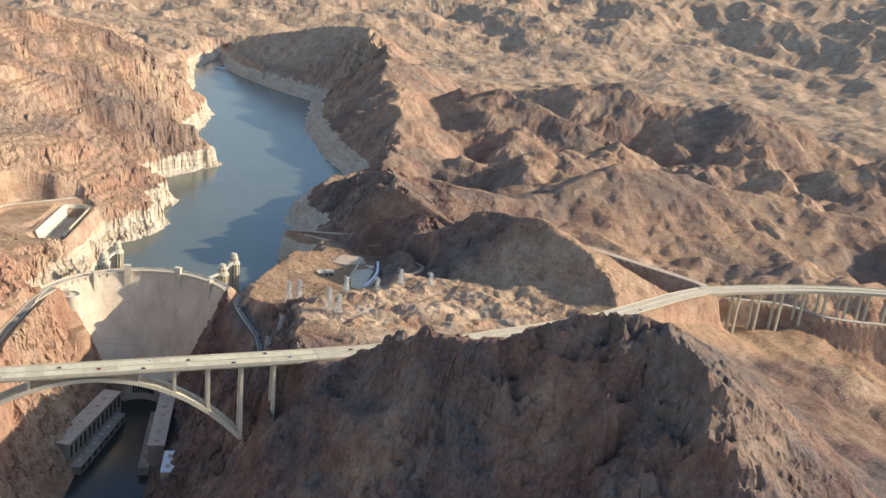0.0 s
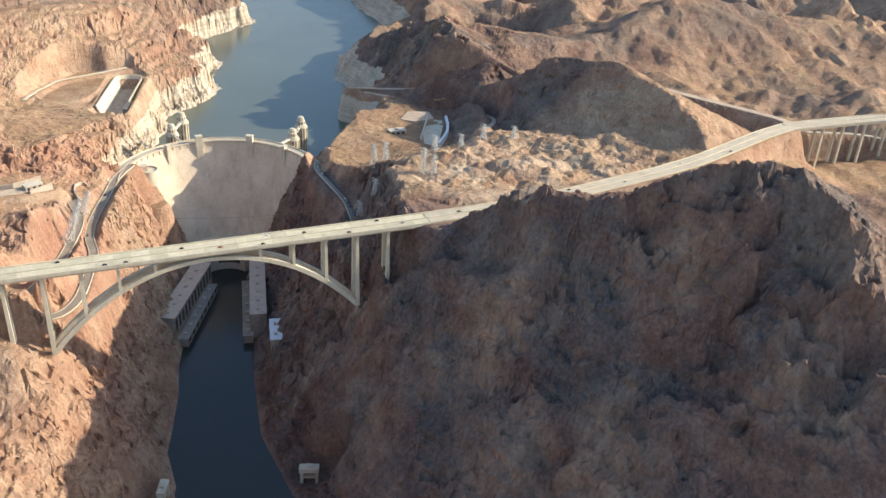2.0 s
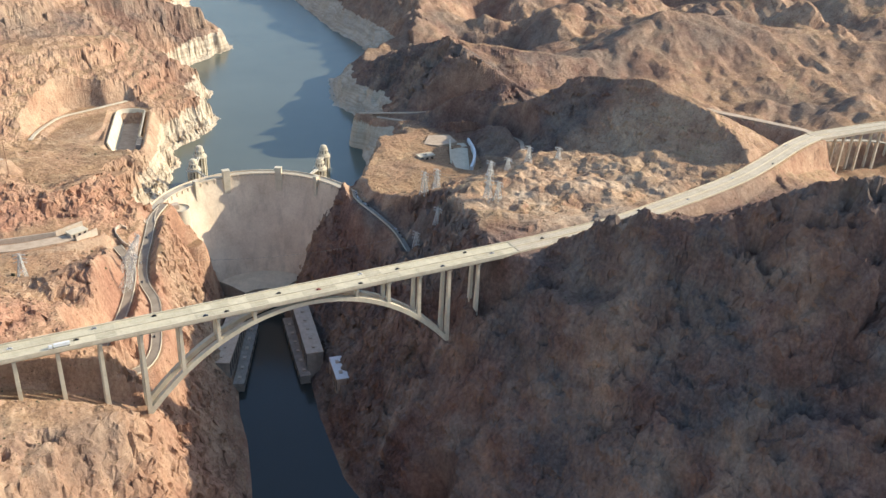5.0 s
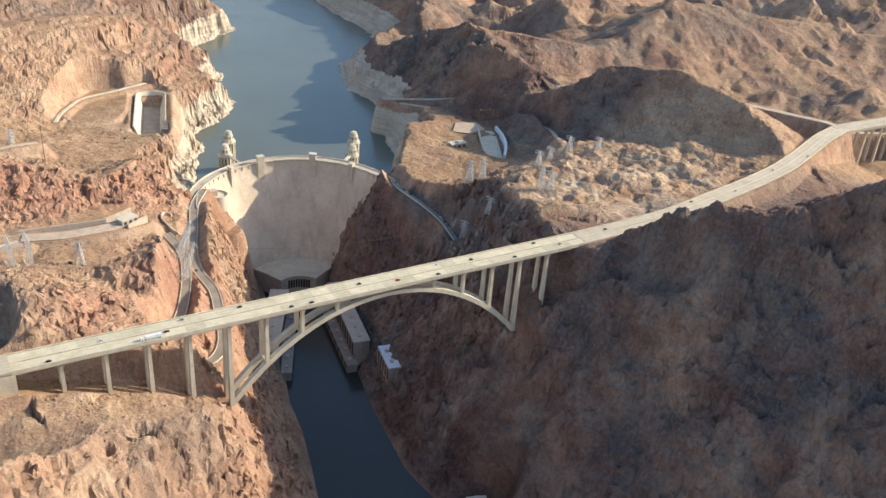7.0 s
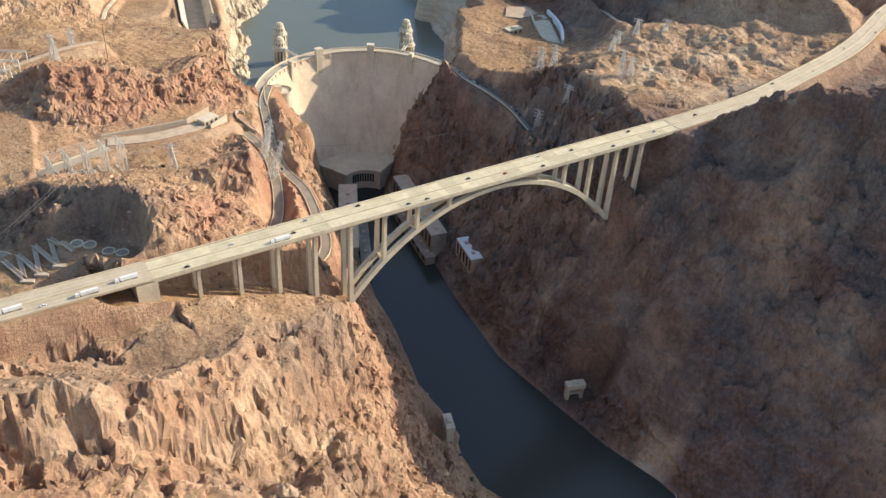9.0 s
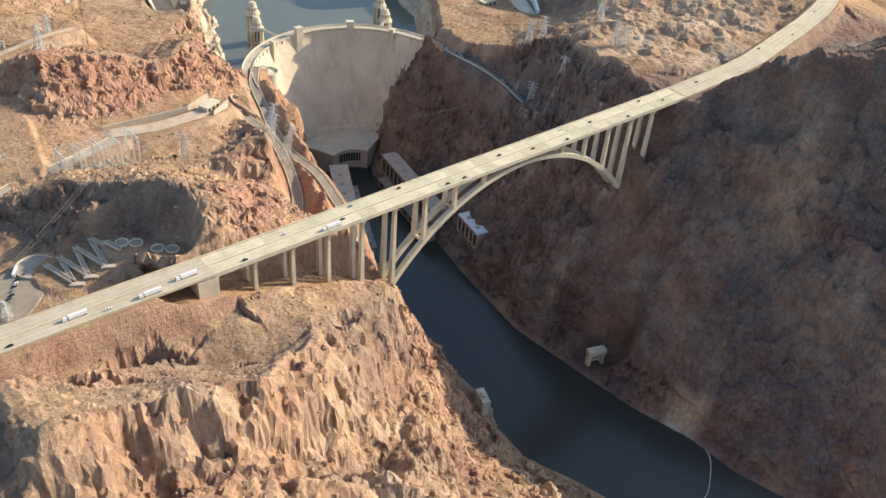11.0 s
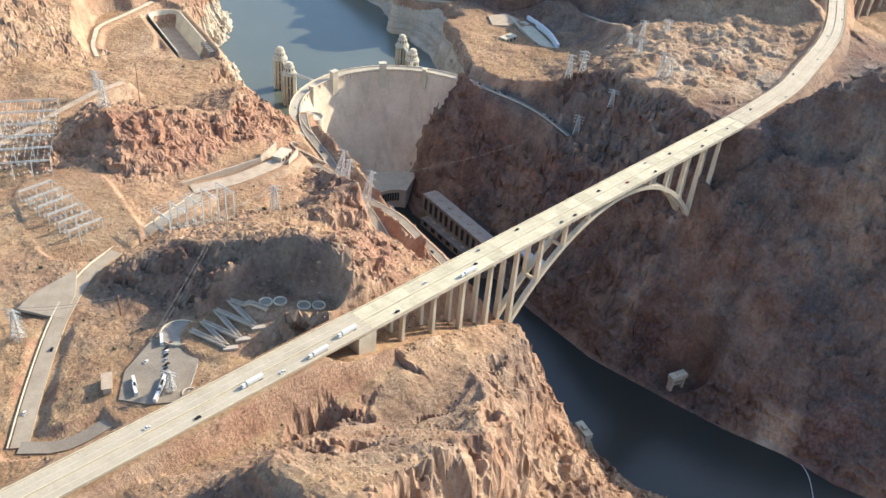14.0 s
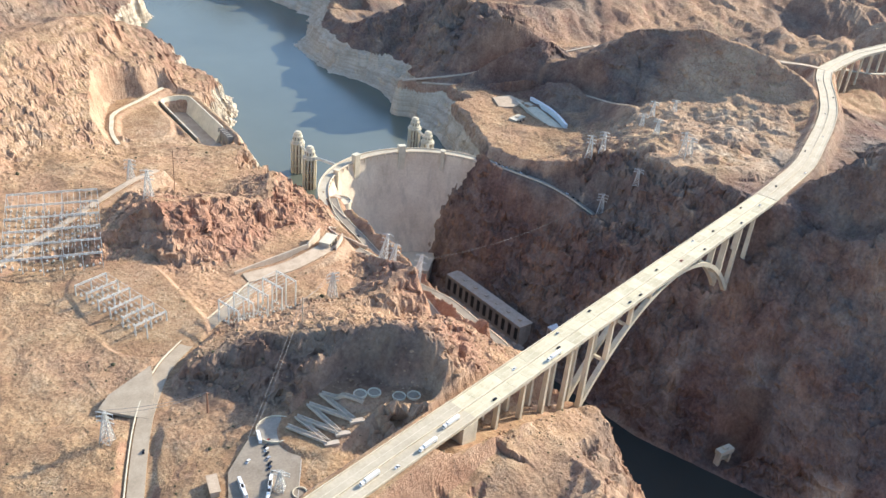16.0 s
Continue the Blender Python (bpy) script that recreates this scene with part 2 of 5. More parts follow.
LAKE_OUTLINE = LAKE_WEST + LAKE_EAST
RIVER_WEST = [(48, 850), (32, 818), (20, 775), (5, 709), (-13, 645), (-18, 610), (-28, 570), (-35, 546), (-34, 510), (-44, 481), (-47, 455), (-34, 420), (-20, 370), (0, 300), (60, 200), (120, -100)]
RIVER_EAST = [(260, -100), (150, 200), (80, 300), (61, 330), (51, 367), (50, 401), (40, 441), (36, 477), (31, 529), (30, 545), (41, 620), (52, 666), (66, 767), (84, 800), (84, 830)]
RIVER_OUTLINE = RIVER_WEST + RIVER_EAST

# valley floors and plateaus: x, y, height, reach
FLOORS_WEST = [(-285, 690, 138), (-260, 585, 147), (-330, 540, 158), (-230, 800, 136), (-150, 715, 128), (-120, 740, 127), (-60, 690, 104), (-70, 620, 102),
               (-100, 570, 108), (-205, 535, 150), (-150, 540, 132), (-40, 790, 106), (-20, 1000, 112), (-80, 1010, 116), (-300, 900, 145), (-180, 940, 132), (-350, 612, 141), (-320, 625, 140.5), (-305, 595, 144), (-400, 625, 142), (-305, 562, 149)]
FLOORS_EAST = [(160, 560, 164), (215, 640, 158), (300, 670, 150), (260, 600, 156), (400, 620, 152), (260, 800, 108), (290, 845, 107), (230, 950, 107), (200, 760, 112),
               (350, 880, 120), (420, 845, 141), (520, 620, 140), (600, 560, 120), (650, 480, 105), (560, 820, 136), (700, 620, 112), (640, 640, 108), (600, 645, 112), (330, 1100, 125)]
FLOORS_FAR = [(900, 900, 130), (700, 1200, 150), (1100, 1500, 120), (1500, 1300, 105), (1600, 2000, 95), (1000, 2300, 110), (500, 2300, 120), (2500, 2200, 90),
              (-200, 1500, 190), (-500, 1200, 200), (-800, 700, 170), (-600, 300, 120), (200, 3000, 140), (1500, 3500, 120), (700, 200, 80), (400, 100, 60)]

# crests: points (x, y, height), fall to the left and to the right of the way along them
EAST_CRESTS = [
    # the dark mountain east of the river
    ([(168, 532, 166), (197, 488, 193), (232, 430, 220), (283, 396, 250), (312, 380, 245), (312, 352, 232), (300, 325, 214), (292, 299, 188), (275, 250, 150), (250, 190, 112)], 0.62, 1.15),
    # its lower spurs towards the river
    ([(303, 332, 220), (262, 330, 190), (228, 322, 168), (190, 326, 150), (155, 325, 112)], 0.75, 0.75),
    # hill behind the plateau
    ([(345, 812, 156), (380, 775, 188), (412, 722, 197), (432, 655, 185), (432, 605, 166)], 0.45, 0.82),
]
LAKE_CRESTS = [
    # headland east of the lake
    ([(330, 1090, 135), (345, 1010, 184), (335, 930, 180), (355, 880, 164)], 0.65, 0.85),
    ([(345, 1010, 172), (420, 960, 165), (520, 940, 150)], 0.45, 0.5),
    # the great dark head beyond
    ([(450, 2520, 150), (590, 2330, 212), (670, 2150, 240), (650, 1950, 236), (605, 1780, 216), (560, 1600, 190), (500, 1400, 166), (430, 1240, 145)], 0.5, 0.74),
]
WEST_CRESTS = [
    # hill by the parked vehicles
    ([(-226, 612, 168), (-203, 596, 183), (-189, 574, 184), (-165, 584, 170), (-143, 596, 150), (-122, 602, 124)], 0.75, 0.85),
    ([(-203, 596, 183), (-207, 630, 168), (-226, 652, 161), (-250, 668, 153), (-272, 676, 143)], 0.85, 0.45),
    # rocky knoll above the canyon road
    ([(-165, 676, 138), (-125, 660, 140), (-100, 662, 146), (-84, 690, 134), (-78, 718, 124)], 0.8, 0.9),
    # crag west of the dam
    ([(-215, 815, 150), (-182, 806, 163), (-140, 800, 152), (-98, 800, 140), (-62, 830, 137), (-38, 845, 122)], 0.35, 0.66),
]
NEAR_CRESTS = [
    # near mountain west of the river
    ([(-330, 500, 176), (-312, 465, 214), (-309, 428, 222), (-318, 380, 205), (-350, 300, 170)], 0.75, 1.25),
    ([(-309, 428, 222), (-266, 432, 209), (-222, 440, 186), (-190, 470, 160), (-160, 505, 140), (-120, 515, 112), (-98, 512, 88)], 0.62, 1.0),
    ([(-235, 425, 182), (-200, 405, 148), (-160, 412, 96)], 0.9, 0.9),
]
NORTH_CRESTS = [
    # mountains north-west of the lake
    ([(-380, 960, 190), (-250, 1010, 175), (-130, 1090, 180), (-40, 1150, 180), (40, 1190, 150), (95, 1212, 118)], 0.6, 0.5),
    ([(-130, 1090, 180), (-110, 1250, 235), (-30, 1380, 215), (90, 1400, 175), (190, 1400, 120)], 0.7, 0.7),
    ([(-110, 1250, 235), (-120, 1600, 275), (30, 1680, 255), (130, 1700, 215), (225, 1820, 120)], 0.6, 0.6),
    ([(-120, 1600, 275), (-60, 2000, 240), (80, 2200, 200), (240, 2300, 120)], 0.5, 0.5),
]
ROLLING_CRESTS = [
    # rolling hills to the east
    ([(700, 1600, 185), (760, 1530, 200), (850, 1420, 165)], 0.4, 0.5),
    ([(960, 1700, 190), (1080, 1640, 215), (1180, 1500, 165)], 0.45, 0.5),
    ([(1150, 1550, 175), (1250, 1450, 205), (1400, 1350, 160)], 0.45, 0.5),
    ([(1250, 1150, 150), (1330, 1110, 180), (1450, 1020, 140)], 0.4, 0.45),
    ([(540, 960, 160), (700, 1000, 180), (900, 950, 165), (1050, 830, 140)], 0.35, 0.4),
]
CRESTS = EAST_CRESTS + LAKE_CRESTS + WEST_CRESTS + NEAR_CRESTS + NORTH_CRESTS + ROLLING_CRESTS


def floors(x, y):
    top, low = 0.0, 0.0
    for fx, fy, fz in FLOORS_WEST + FLOORS_EAST + FLOORS_FAR:
        w = 1.0 / (((x - fx) ** 2 + (y - fy) ** 2) + 900.0) ** 1.6
        top, low = top + w * fz, low + w
    return top / low


def shore_distance(x, y):
    return np.maximum(inside(x, y, LAKE_OUTLINE), 0)


def landform(x, y):
    """Height of the bare land, before roads and pads are cut into it."""
    far = np.clip((np.hypot(x, y - 400) - 2300) / 900, 0, 1)
    wx, wy = x + 7 * fbm(x, y, 45, 3, 0.5, 3), y + 7 * fbm(x, y, 45, 3, 0.5, 9)
    out = np.clip((np.hypot(x - 150, y - 650) - 450) / 400, 0, 1)
    wx, wy = wx + out * 26 * fbm(x, y, 130, 3, 0.5, 13), wy + out * 26 * fbm(x, y, 130, 3, 0.5, 17)
    h = floors(wx, wy) + 4 * fbm(x, y, 90, 3, 0.5, 5)
    h = h + np.clip((np.hypot(x - 150, y - 650) - 340) / 350, 0, 1) * np.maximum(np.clip((x - 260) / 150, 0, 1), np.clip((y - 930) / 150, 0, 1)) * np.clip(shore_distance(x, y) / 70, 0.3, 1) * (1 - 0.65 * np.clip((np.hypot(x, y) - 1800) / 500, 0, 1)) * (46 * (0.5 - ridged(x, y, 280, 4, 0.5, 21)) + 58 * fbm(x, y, 190, 3, 0.45, 25))
    for line, left, right in CRESTS:
        d, z, side = along(wx, wy, line)
        fall = np.where(side > 0, left, right)
        h = smax(h, z - 2 - fall * np.maximum(d - 3, 0) * (1 + 0.0006 * d), 9.0)
    # far ranges
    h = h + far * 40 * ridged(x, y, 520, 5, 0.5, 31)
    e = np.clip((np.hypot(x, y) - 3000) / 1500, 0, 1)
    h = h + e * (60 + 260 * np.clip((x - 500) / 3000, 0, 1)) * (0.8 + 0.4 * ridged(x, y, 900, 4, 0.5, 41))
    # canyon
    dr = inside(x, y, RIVER_OUTLINE)
    east = x > np.interp(y, [-100, 200, 330, 441, 545, 666, 767], [190, 105, 45, 0, 0, 28, 50])
    slope = np.where(east, np.interp(y, [300, 400, 500, 590, 680, 735, 775], [1.0, 1.1, 1.35, 1.5, 1.25, 1.5, 2.3]),
                     np.interp(y, [300, 420, 470, 540, 600, 700, 780], [0.8, 0.85, 1.15, 1.8, 1.8, 2.2, 2.4]))
    ledge = 1 + 0.16 * fbm(x, y, 40, 4, 0.55, 55)
    rise = np.maximum(dr, 0) * slope * ledge
    # towards the reservoir the canyon ends at the dam
    h = smin(h, np.where(dr > 0, rise, np.maximum(-12, dr)), 5.0)
    # reservoir
    dl = inside(x, y, LAKE_OUTLINE) + np.clip((y - 880) / 100, 0, 1) * (7 * fbm(x, y, 38, 3, 0.5, 63) + 4.5 * fbm(x, y, 13, 3, 0.6, 65))
    dl = np.where(np.hypot(x - 48, y - 768) < 89, 900.0, dl)
    bank = np.where(y < 880, 3.2, 1.0) * np.where(x < 0.5 * (y - 700) * 0.5 + 60, 1.35, 0.95)
    h = smin(h, np.where(dl > 0, LAKE_Z + dl * bank * (1 + 0.3 * fbm(x, y, 30, 3, 0.5, 61)), np.maximum(LAKE_Z - 30, LAKE_Z + dl)), 4.0)
    return h, dr, dl


def axis(parts):
    """Grid lines: stretches (from, to, step at the start, step at the end)."""
    v = []
    for a, b, s0, s1 in parts:
        n = max(2, int(round((b - a) / ((s0 + s1) / 2))))
        k = np.linspace(0, 1, n, endpoint=False)
        v.extend(a + (b - a) * (k * s0 + 0.5 * k * k * (s1 - s0)) / (0.5 * (s0 + s1)))
    return np.array(v + [parts[-1][1]])


STEP = 2.0
FINE = 1.4
GX = axis([(-1500, -420, 40, STEP), (-420, -340, STEP, FINE), (-340, 120, FINE, FINE), (120, 420, FINE, STEP), (420, 1500, STEP, 12), (1500, 4900, 12, 50)])
GY = axis([(-700, 280, 40, STEP), (280, 400, STEP, FINE), (400, 840, FINE, FINE), (840, 960, FINE, STEP), (960, 2300, STEP, 10), (2300, 4900, 10, 40)])
XX, YY = np.meshgrid(GX, GY)
HH, DR, DL = landform(XX, YY)


def slope_of(h):
    gy, gx = np.gradient(h, GY, GX)
    return np.hypot(gx, gy)


STEEP = np.clip(slope_of(HH), 0, 1.6)
CLOSE = np.clip((1300 - YY) / 300, 0.12, 1) * np.clip((700 - XX) / 250, 0.12, 1)
NEAR = 1 - np.clip((np.hypot(XX, YY - 600) - 700) / 1600, 0, 0.6)
DRY = np.clip(DR / 6, 0, 1) * np.clip(DL / 5, 0, 1)
SOFT = np.where((XX > 190) & (YY > 545), 0.4, 1.0) * np.where((XX > 60) & (YY < 540), 0.42, 1.0) * np.where((XX < -110) & (YY < 528), 0.42, 1.0) * np.where((YY > 930) & (XX < 300), 0.9, 1.0)
HH = HH + DRY * SOFT * STEEP * NEAR * (2.6 * (0.7 - ridged(XX + 6 * fbm(XX, YY, 30, 2), YY, 40, 3, 0.5, 71)) + 1.5 * (0.6 - ridged(XX + 3 * fbm(XX, YY, 12, 2), YY, 15, 3, 0.55, 81)) + CLOSE * (1.5 * (0.5 - ridged(XX, YY, 6.5, 2, 0.6, 85)) + 0.8 * fbm(XX, YY, 4, 2, 0.6, 86)))
# ledges on the steep rock
SHIFT = 4.0 * fbm(XX, YY, 70, 4, 0.5, 101)
BEAT = 7.0
FLOORED = np.floor((HH + SHIFT) / BEAT)
FRAC = (HH + SHIFT) / BEAT - FLOORED
LEDGE = BEAT * (FLOORED + np.clip((FRAC - 0.45) / 0.35, 0, 1)) - SHIFT
HH = HH + (LEDGE - HH) * 0.7 * np.clip((STEEP - 0.3) / 0.35, 0, 1) * DRY * np.where((XX < -110) & (YY < 528), 0.95, np.minimum(SOFT, 1))
BEND_X, BEND_Y = XX + 3.0 * fbm(XX, YY, 9, 3, 0.6, 113), YY + 3.0 * fbm(XX, YY, 9, 3, 0.6, 117)
CRAGGY = DRY * NEAR * np.minimum(SOFT, 1) * np.clip((STEEP - 0.22) / 0.5, 0, 1.3) * np.clip(DR / 18, 0, 1) * np.where((XX < -125) & (YY < 525), 0.32, 1.0)
HH = HH + CRAGGY * (2.0 * blocks(BEND_X, BEND_Y, 15, 1) + CLOSE * (1.25 * blocks(BEND_X, BEND_Y, 6.5, 2) + 0.5 * blocks(XX, YY, 3.2, 3)))
HH = HH + DRY * 1.8 * fbm(XX, YY, 30, 3, 0.5, 119)
HH = HH + DRY * STEEP * CLOSE * 0.5 * fbm(XX, YY, 5, 2, 0.6, 111)
# tall cliff bands in the north-western mountains
TALL = np.clip((YY - 1040) / 80, 0, 1) * np.clip((320 - XX) / 60, 0, 1)
SHIFT = 14 * fbm(XX, YY, 150, 3, 0.5, 121)
FLOORED = np.floor((HH + SHIFT) / 34.0)
FRAC = (HH + SHIFT) / 34.0 - FLOORED
HH = HH + TALL * DRY * 0.4 * (34.0 * (FLOORED + np.clip((FRAC - 0.5) / 0.3, 0, 1)) - SHIFT - HH)
HH = HH + DRY * 0.7 * fbm(XX, YY, 9, 3, 0.6, 91)


def window(x0, y0, x1, y1):
    """The grid within a stretch of the plan: its slice, x and y."""
    i0, i1 = np.searchsorted(GX, (x0, x1))
    j0, j1 = np.searchsorted(GY, (y0, y1))
    w = np.s_[j0:j1, i0:i1]
    return w, XX[w], YY[w]


# cliff below the brow of the near mountain, with buttresses and clefts
BROW = [(-345, 395, 0), (-318, 420, 0), (-296, 427, 0), (-274, 434, 0), (-247, 437, 0), (-216, 441, 0), (-192, 450, 0), (-172, 466, 0), (-150, 482, 0), (-128, 492, 0)]
W, U, V = window(-420, 300, -60, 560)
BELOW, _, SIDE = along(U, V, BROW)
BELOW = np.where(SIDE > 0, -BELOW, BELOW) - 8 * fbm(U, V, 26, 3, 0.6, 171) + 3.0 * (0.6 - ridged(U, V, 14, 2, 0.5, 173)) + 3.0 * blocks(U, V, 9, 6)
ENDS = np.clip((U + 350) / 40, 0, 1) * np.clip((-120 - U) / 30, 0, 1) * DRY[W]
CLIFF = np.clip(BELOW / 5, 0, 1) * np.clip((46 - BELOW) / 36, 0, 1)
SECOND = np.clip((BELOW - 36 - 9 * fbm(U, V, 40, 3, 0.6, 177)) / 5, 0, 1) * np.clip((84 - BELOW) / 34, 0, 1)
HH[W] -= ENDS * (CLIFF * (13 + 9 * fbm(U, V, 34, 2, 0.5, 175)) + SECOND * (8 + 9 * fbm(U, V, 30, 2, 0.5, 179)))
# ragged hollows on its back
for px, py, pr, deep in ((-249, 517, 15, 11), (-236, 508, 10, 7), (-284, 478, 13, 11), (-268, 472, 9, 7), (-222, 514, 7, 5), (-170, 486, 8, 6), (-150, 500, 7, 6), (-297, 503, 8, 6)):
    d = np.hypot(U - px, (V - py) * 1.5) + 9 * fbm(U, V, 11, 3, 0.6, 181) + 3.0 * fbm(U, V, 3.5, 2, 0.6, 183)
    HH[W] -= deep * np.clip((pr - d) / 11.0, 0, 1) * DRY[W]
# gullies and slabs on the dark mountain
W, U, V = window(60, 160, 380, 580)
DARK_SIDE = np.clip((U - 70) / 30, 0, 1) * np.clip((575 - V) / 30, 0, 1) * np.clip((330 - U) / 40, 0, 1) * np.clip(DR[W] / 14, 0, 1) * np.clip((V - 165) / 40, 0, 1)
TU, TV = U + 14 * fbm(U, V, 60, 3, 0.5, 185), V + 14 * fbm(U, V, 60, 3, 0.5, 187)
HH[W] += DARK_SIDE * (5.0 * (0.7 - ridged(TU * 0.45, TV, 44, 4, 0.55, 189)) + 2.0 * blocks(TU * 0.6, TV, 19, 5))
# the knob beside the highway
CRAG = 0.75 + 0.5 * fbm(U, V, 12, 3, 0.6, 221) + 0.12 * blocks(U, V, 5, 8)
for px, py, pr, high in ((194, 487, 13, 17), (187, 500, 9, 8), (205, 474, 12, 6)):
    HH[W] += high * CRAG * np.exp(-((U - px) ** 2 + (V - py) ** 2) / (pr * pr))
# hillocks on the plateau behind the highway
W, U, V = window(150, 555, 420, 770)
PLATEAU = np.clip((U - 155) / 30, 0, 1) * np.clip((415 - U) / 30, 0, 1) * np.clip((V - 565) / 20, 0, 1) * np.clip((760 - V) / 40, 0, 1) * DRY[W] * np.clip((0.7 - STEEP[W]) / 0.3, 0, 1)
HH[W] += PLATEAU * (7.0 * fbm(U, V, 42, 4, 0.55, 191) + 2.5 * (0.5 - ridged(U, V, 24, 3, 0.5, 193)))
# ravines in the rolling hills
W, U, V = window(400, 660, 1900, 2300)
ROLL = np.clip((U - 420) / 100, 0, 1) * np.clip((V - 690) / 80, 0, 1) * np.clip((1880 - U) / 300, 0, 1) * np.clip((2280 - V) / 300, 0, 1) * np.clip(DL[W] / 60, 0, 1)
TU, TV = U + 22 * fbm(U, V, 90, 3, 0.5, 195), V + 22 * fbm(U, V, 90, 3, 0.5, 197)
HH[W] += ROLL * (15 * (0.55 - ridged(TU, TV, 150, 3, 0.42, 199)) + 2.2 * (0.5 - ridged(TU, TV, 40, 2, 0.45, 201)))
UNCUT = HH.copy()


def ground(x, y):
    """Height of the land at one place."""
    i = min(max(int(np.searchsorted(GX, x)) - 1, 0), len(GX) - 2)
    j = min(max(int(np.searchsorted(GY, y)) - 1, 0), len(GY) - 2)
    u, v = (x - GX[i]) / (GX[i + 1] - GX[i]), (y - GY[j]) / (GY[j + 1] - GY[j])
    return float((HH[j, i] * (1 - u) + HH[j, i + 1] * u) * (1 - v) + (HH[j + 1, i] * (1 - u) + HH[j + 1, i + 1] * u) * v)


def grade(line, half, bank=4.0):
    """Cut or fill the land to a road along a line of (x, y, z) points."""
    global HH
    x0, x1 = min(p[0] for p in line) - 60, max(p[0] for p in line) + 60
    y0, y1 = min(p[1] for p in line) - 60, max(p[1] for p in line) + 60
    i0, i1 = np.searchsorted(GX, (x0, x1))
    j0, j1 = np.searchsorted(GY, (y0, y1))
    box = np.s_[j0:j1, i0:i1]
    d, z, _ = along(XX[box], YY[box], line)
    reach = np.minimum(np.abs(HH[box] - z) * 0.55 + bank, 13.0)
    k = np.clip((d - half) / reach, 0, 1)
    k = k * k * (3 - 2 * k)
    HH[box] = np.where(d < half + reach, (z - 0.35) * (1 - k) + HH[box] * k, HH[box])


def smooth_line(points, step=6.0):
    """A round course through points (x, y, z)."""
    p = [np.array(q, float) for q in points]
    p = [2 * p[0] - p[1]] + p + [2 * p[-1] - p[-2]]
    out = []
    for a, b, c, d in zip(p, p[1:], p[2:], p[3:]):
        n = max(2, int(np.linalg.norm(c - b) / step))
        for k in range(n):
            t = k / n
            out.append(tuple(0.5 * (2 * b + (c - a) * t + (2 * a - 5 * b + 4 * c - d) * t * t + (3 * b - a - 3 * c + d) * t ** 3)))
    out.append(tuple(p[-2]))
    return out

# ---- roads: courses and half widths ----
BRIDGE_TURN = -1.26
BRIDGE = pose(3.3, 539.0, 0, 0, 0, BRIDGE_TURN)


def on_bridge(x, y=0.0, z=0.0):
    return BRIDGE @ Vector((x, y, z))


E1, W1 = on_bridge(146), on_bridge(-203)
HIGHWAY_EAST = smooth_line([(E1.x, E1.y, 160), (190, 537, 159.5), (240, 540, 159), (300, 551, 158), (350, 561, 157), (400, 574, 156), (450, 592, 155), (505, 614, 153), (545, 626, 152)])
HIGHWAY_WEST = smooth_line([(W1.x, W1.y, 160), (-240, 544.4, 160.5), (-300, 545.6, 161), (-360, 547, 161.5), (-430, 548.5, 162), (-560, 552, 163)])
CANYON_ROAD = smooth_line([(-20, 812, 106), (-34, 790, 105), (-46, 755, 104), (-57, 722, 103), (-63, 690, 103), (-62, 660, 103), (-68, 630, 102), (-76, 600, 102), (-88, 584, 102), (-104, 583, 102), (-112, 596, 103), (-104, 618, 104), (-90, 640, 105), (-76, 675, 107), (-68, 709, 109), (-72, 735, 113)])
LOT_ROAD = smooth_line([(-345, 590, 142), (-325, 618, 141), (-300, 650, 140), (-283, 668, 139.5), (-262, 686, 138), (-234, 700, 135), (-205, 712, 132), (-170, 726, 130)])
SPUR_ROAD = smooth_line([(-345, 590, 142), (-330, 578, 143), (-305, 576, 146), (-290, 574, 147.5)])
BACK_ROAD = smooth_line([(-330, 800, 143), (-270, 830, 140), (-225, 850, 138), (-190, 862, 140), (-160, 870, 142), (-133, 878, 140)])
TERRACE = smooth_line([(-168, 738, 128), (-140, 731, 128), (-108, 733, 127.5), (-88, 742, 124)])
GALLERY_ROAD = smooth_line([(141, 778, 105.2), (135, 764, 107), (132, 745, 109), (134, 715, 109), (140, 692, 103), (139, 665, 97)])
BASIN_ROAD = smooth_line([(226, 960, 109), (290, 918, 116), (350, 890, 127), (422, 850, 141)])
RIM_ROAD = smooth_line([(240, 944, 108), (285, 895, 109), (318, 855, 112), (330, 805, 118), (300, 750, 132), (275, 715, 146)])
LOW_ROAD = smooth_line([(610, 664, 126), (664, 642, 125), (690, 608, 124), (742, 585, 123), (860, 545, 122), (1000, 480, 122)])
OLD_ROAD = smooth_line([(424, 848, 141), (470, 825, 140), (512, 795, 139), (545, 740, 139), (566, 690, 141), (566, 655, 146), (553, 632, 151)])
PAD_ROAD = smooth_line([(-104, 975, 119), (-94, 1000, 118), (-80, 1022, 117.5), (-67, 1038, 117), (-32, 1052, 117), (2, 1066, 117)])
grade([(-12, 808, 90), (-4, 796, 74)], 9, 3.0)
for course, half in ((HIGHWAY_EAST, 9.0), (HIGHWAY_WEST, 9.5), (CANYON_ROAD, 4.0), (LOT_ROAD, 5.0), (SPUR_ROAD, 4.5), (BACK_ROAD, 3.0), (TERRACE, 7.0), (OLD_ROAD, 6.0), (GALLERY_ROAD, 3.2), (BASIN_ROAD, 3.0), (RIM_ROAD, 3.0), (LOW_ROAD, 4.0)):
    grade(course, half)


def level(x0, y0, x1, y1, z, half):
    grade([(x0, y0, z), (x1, y1, z)], half, 3.0)


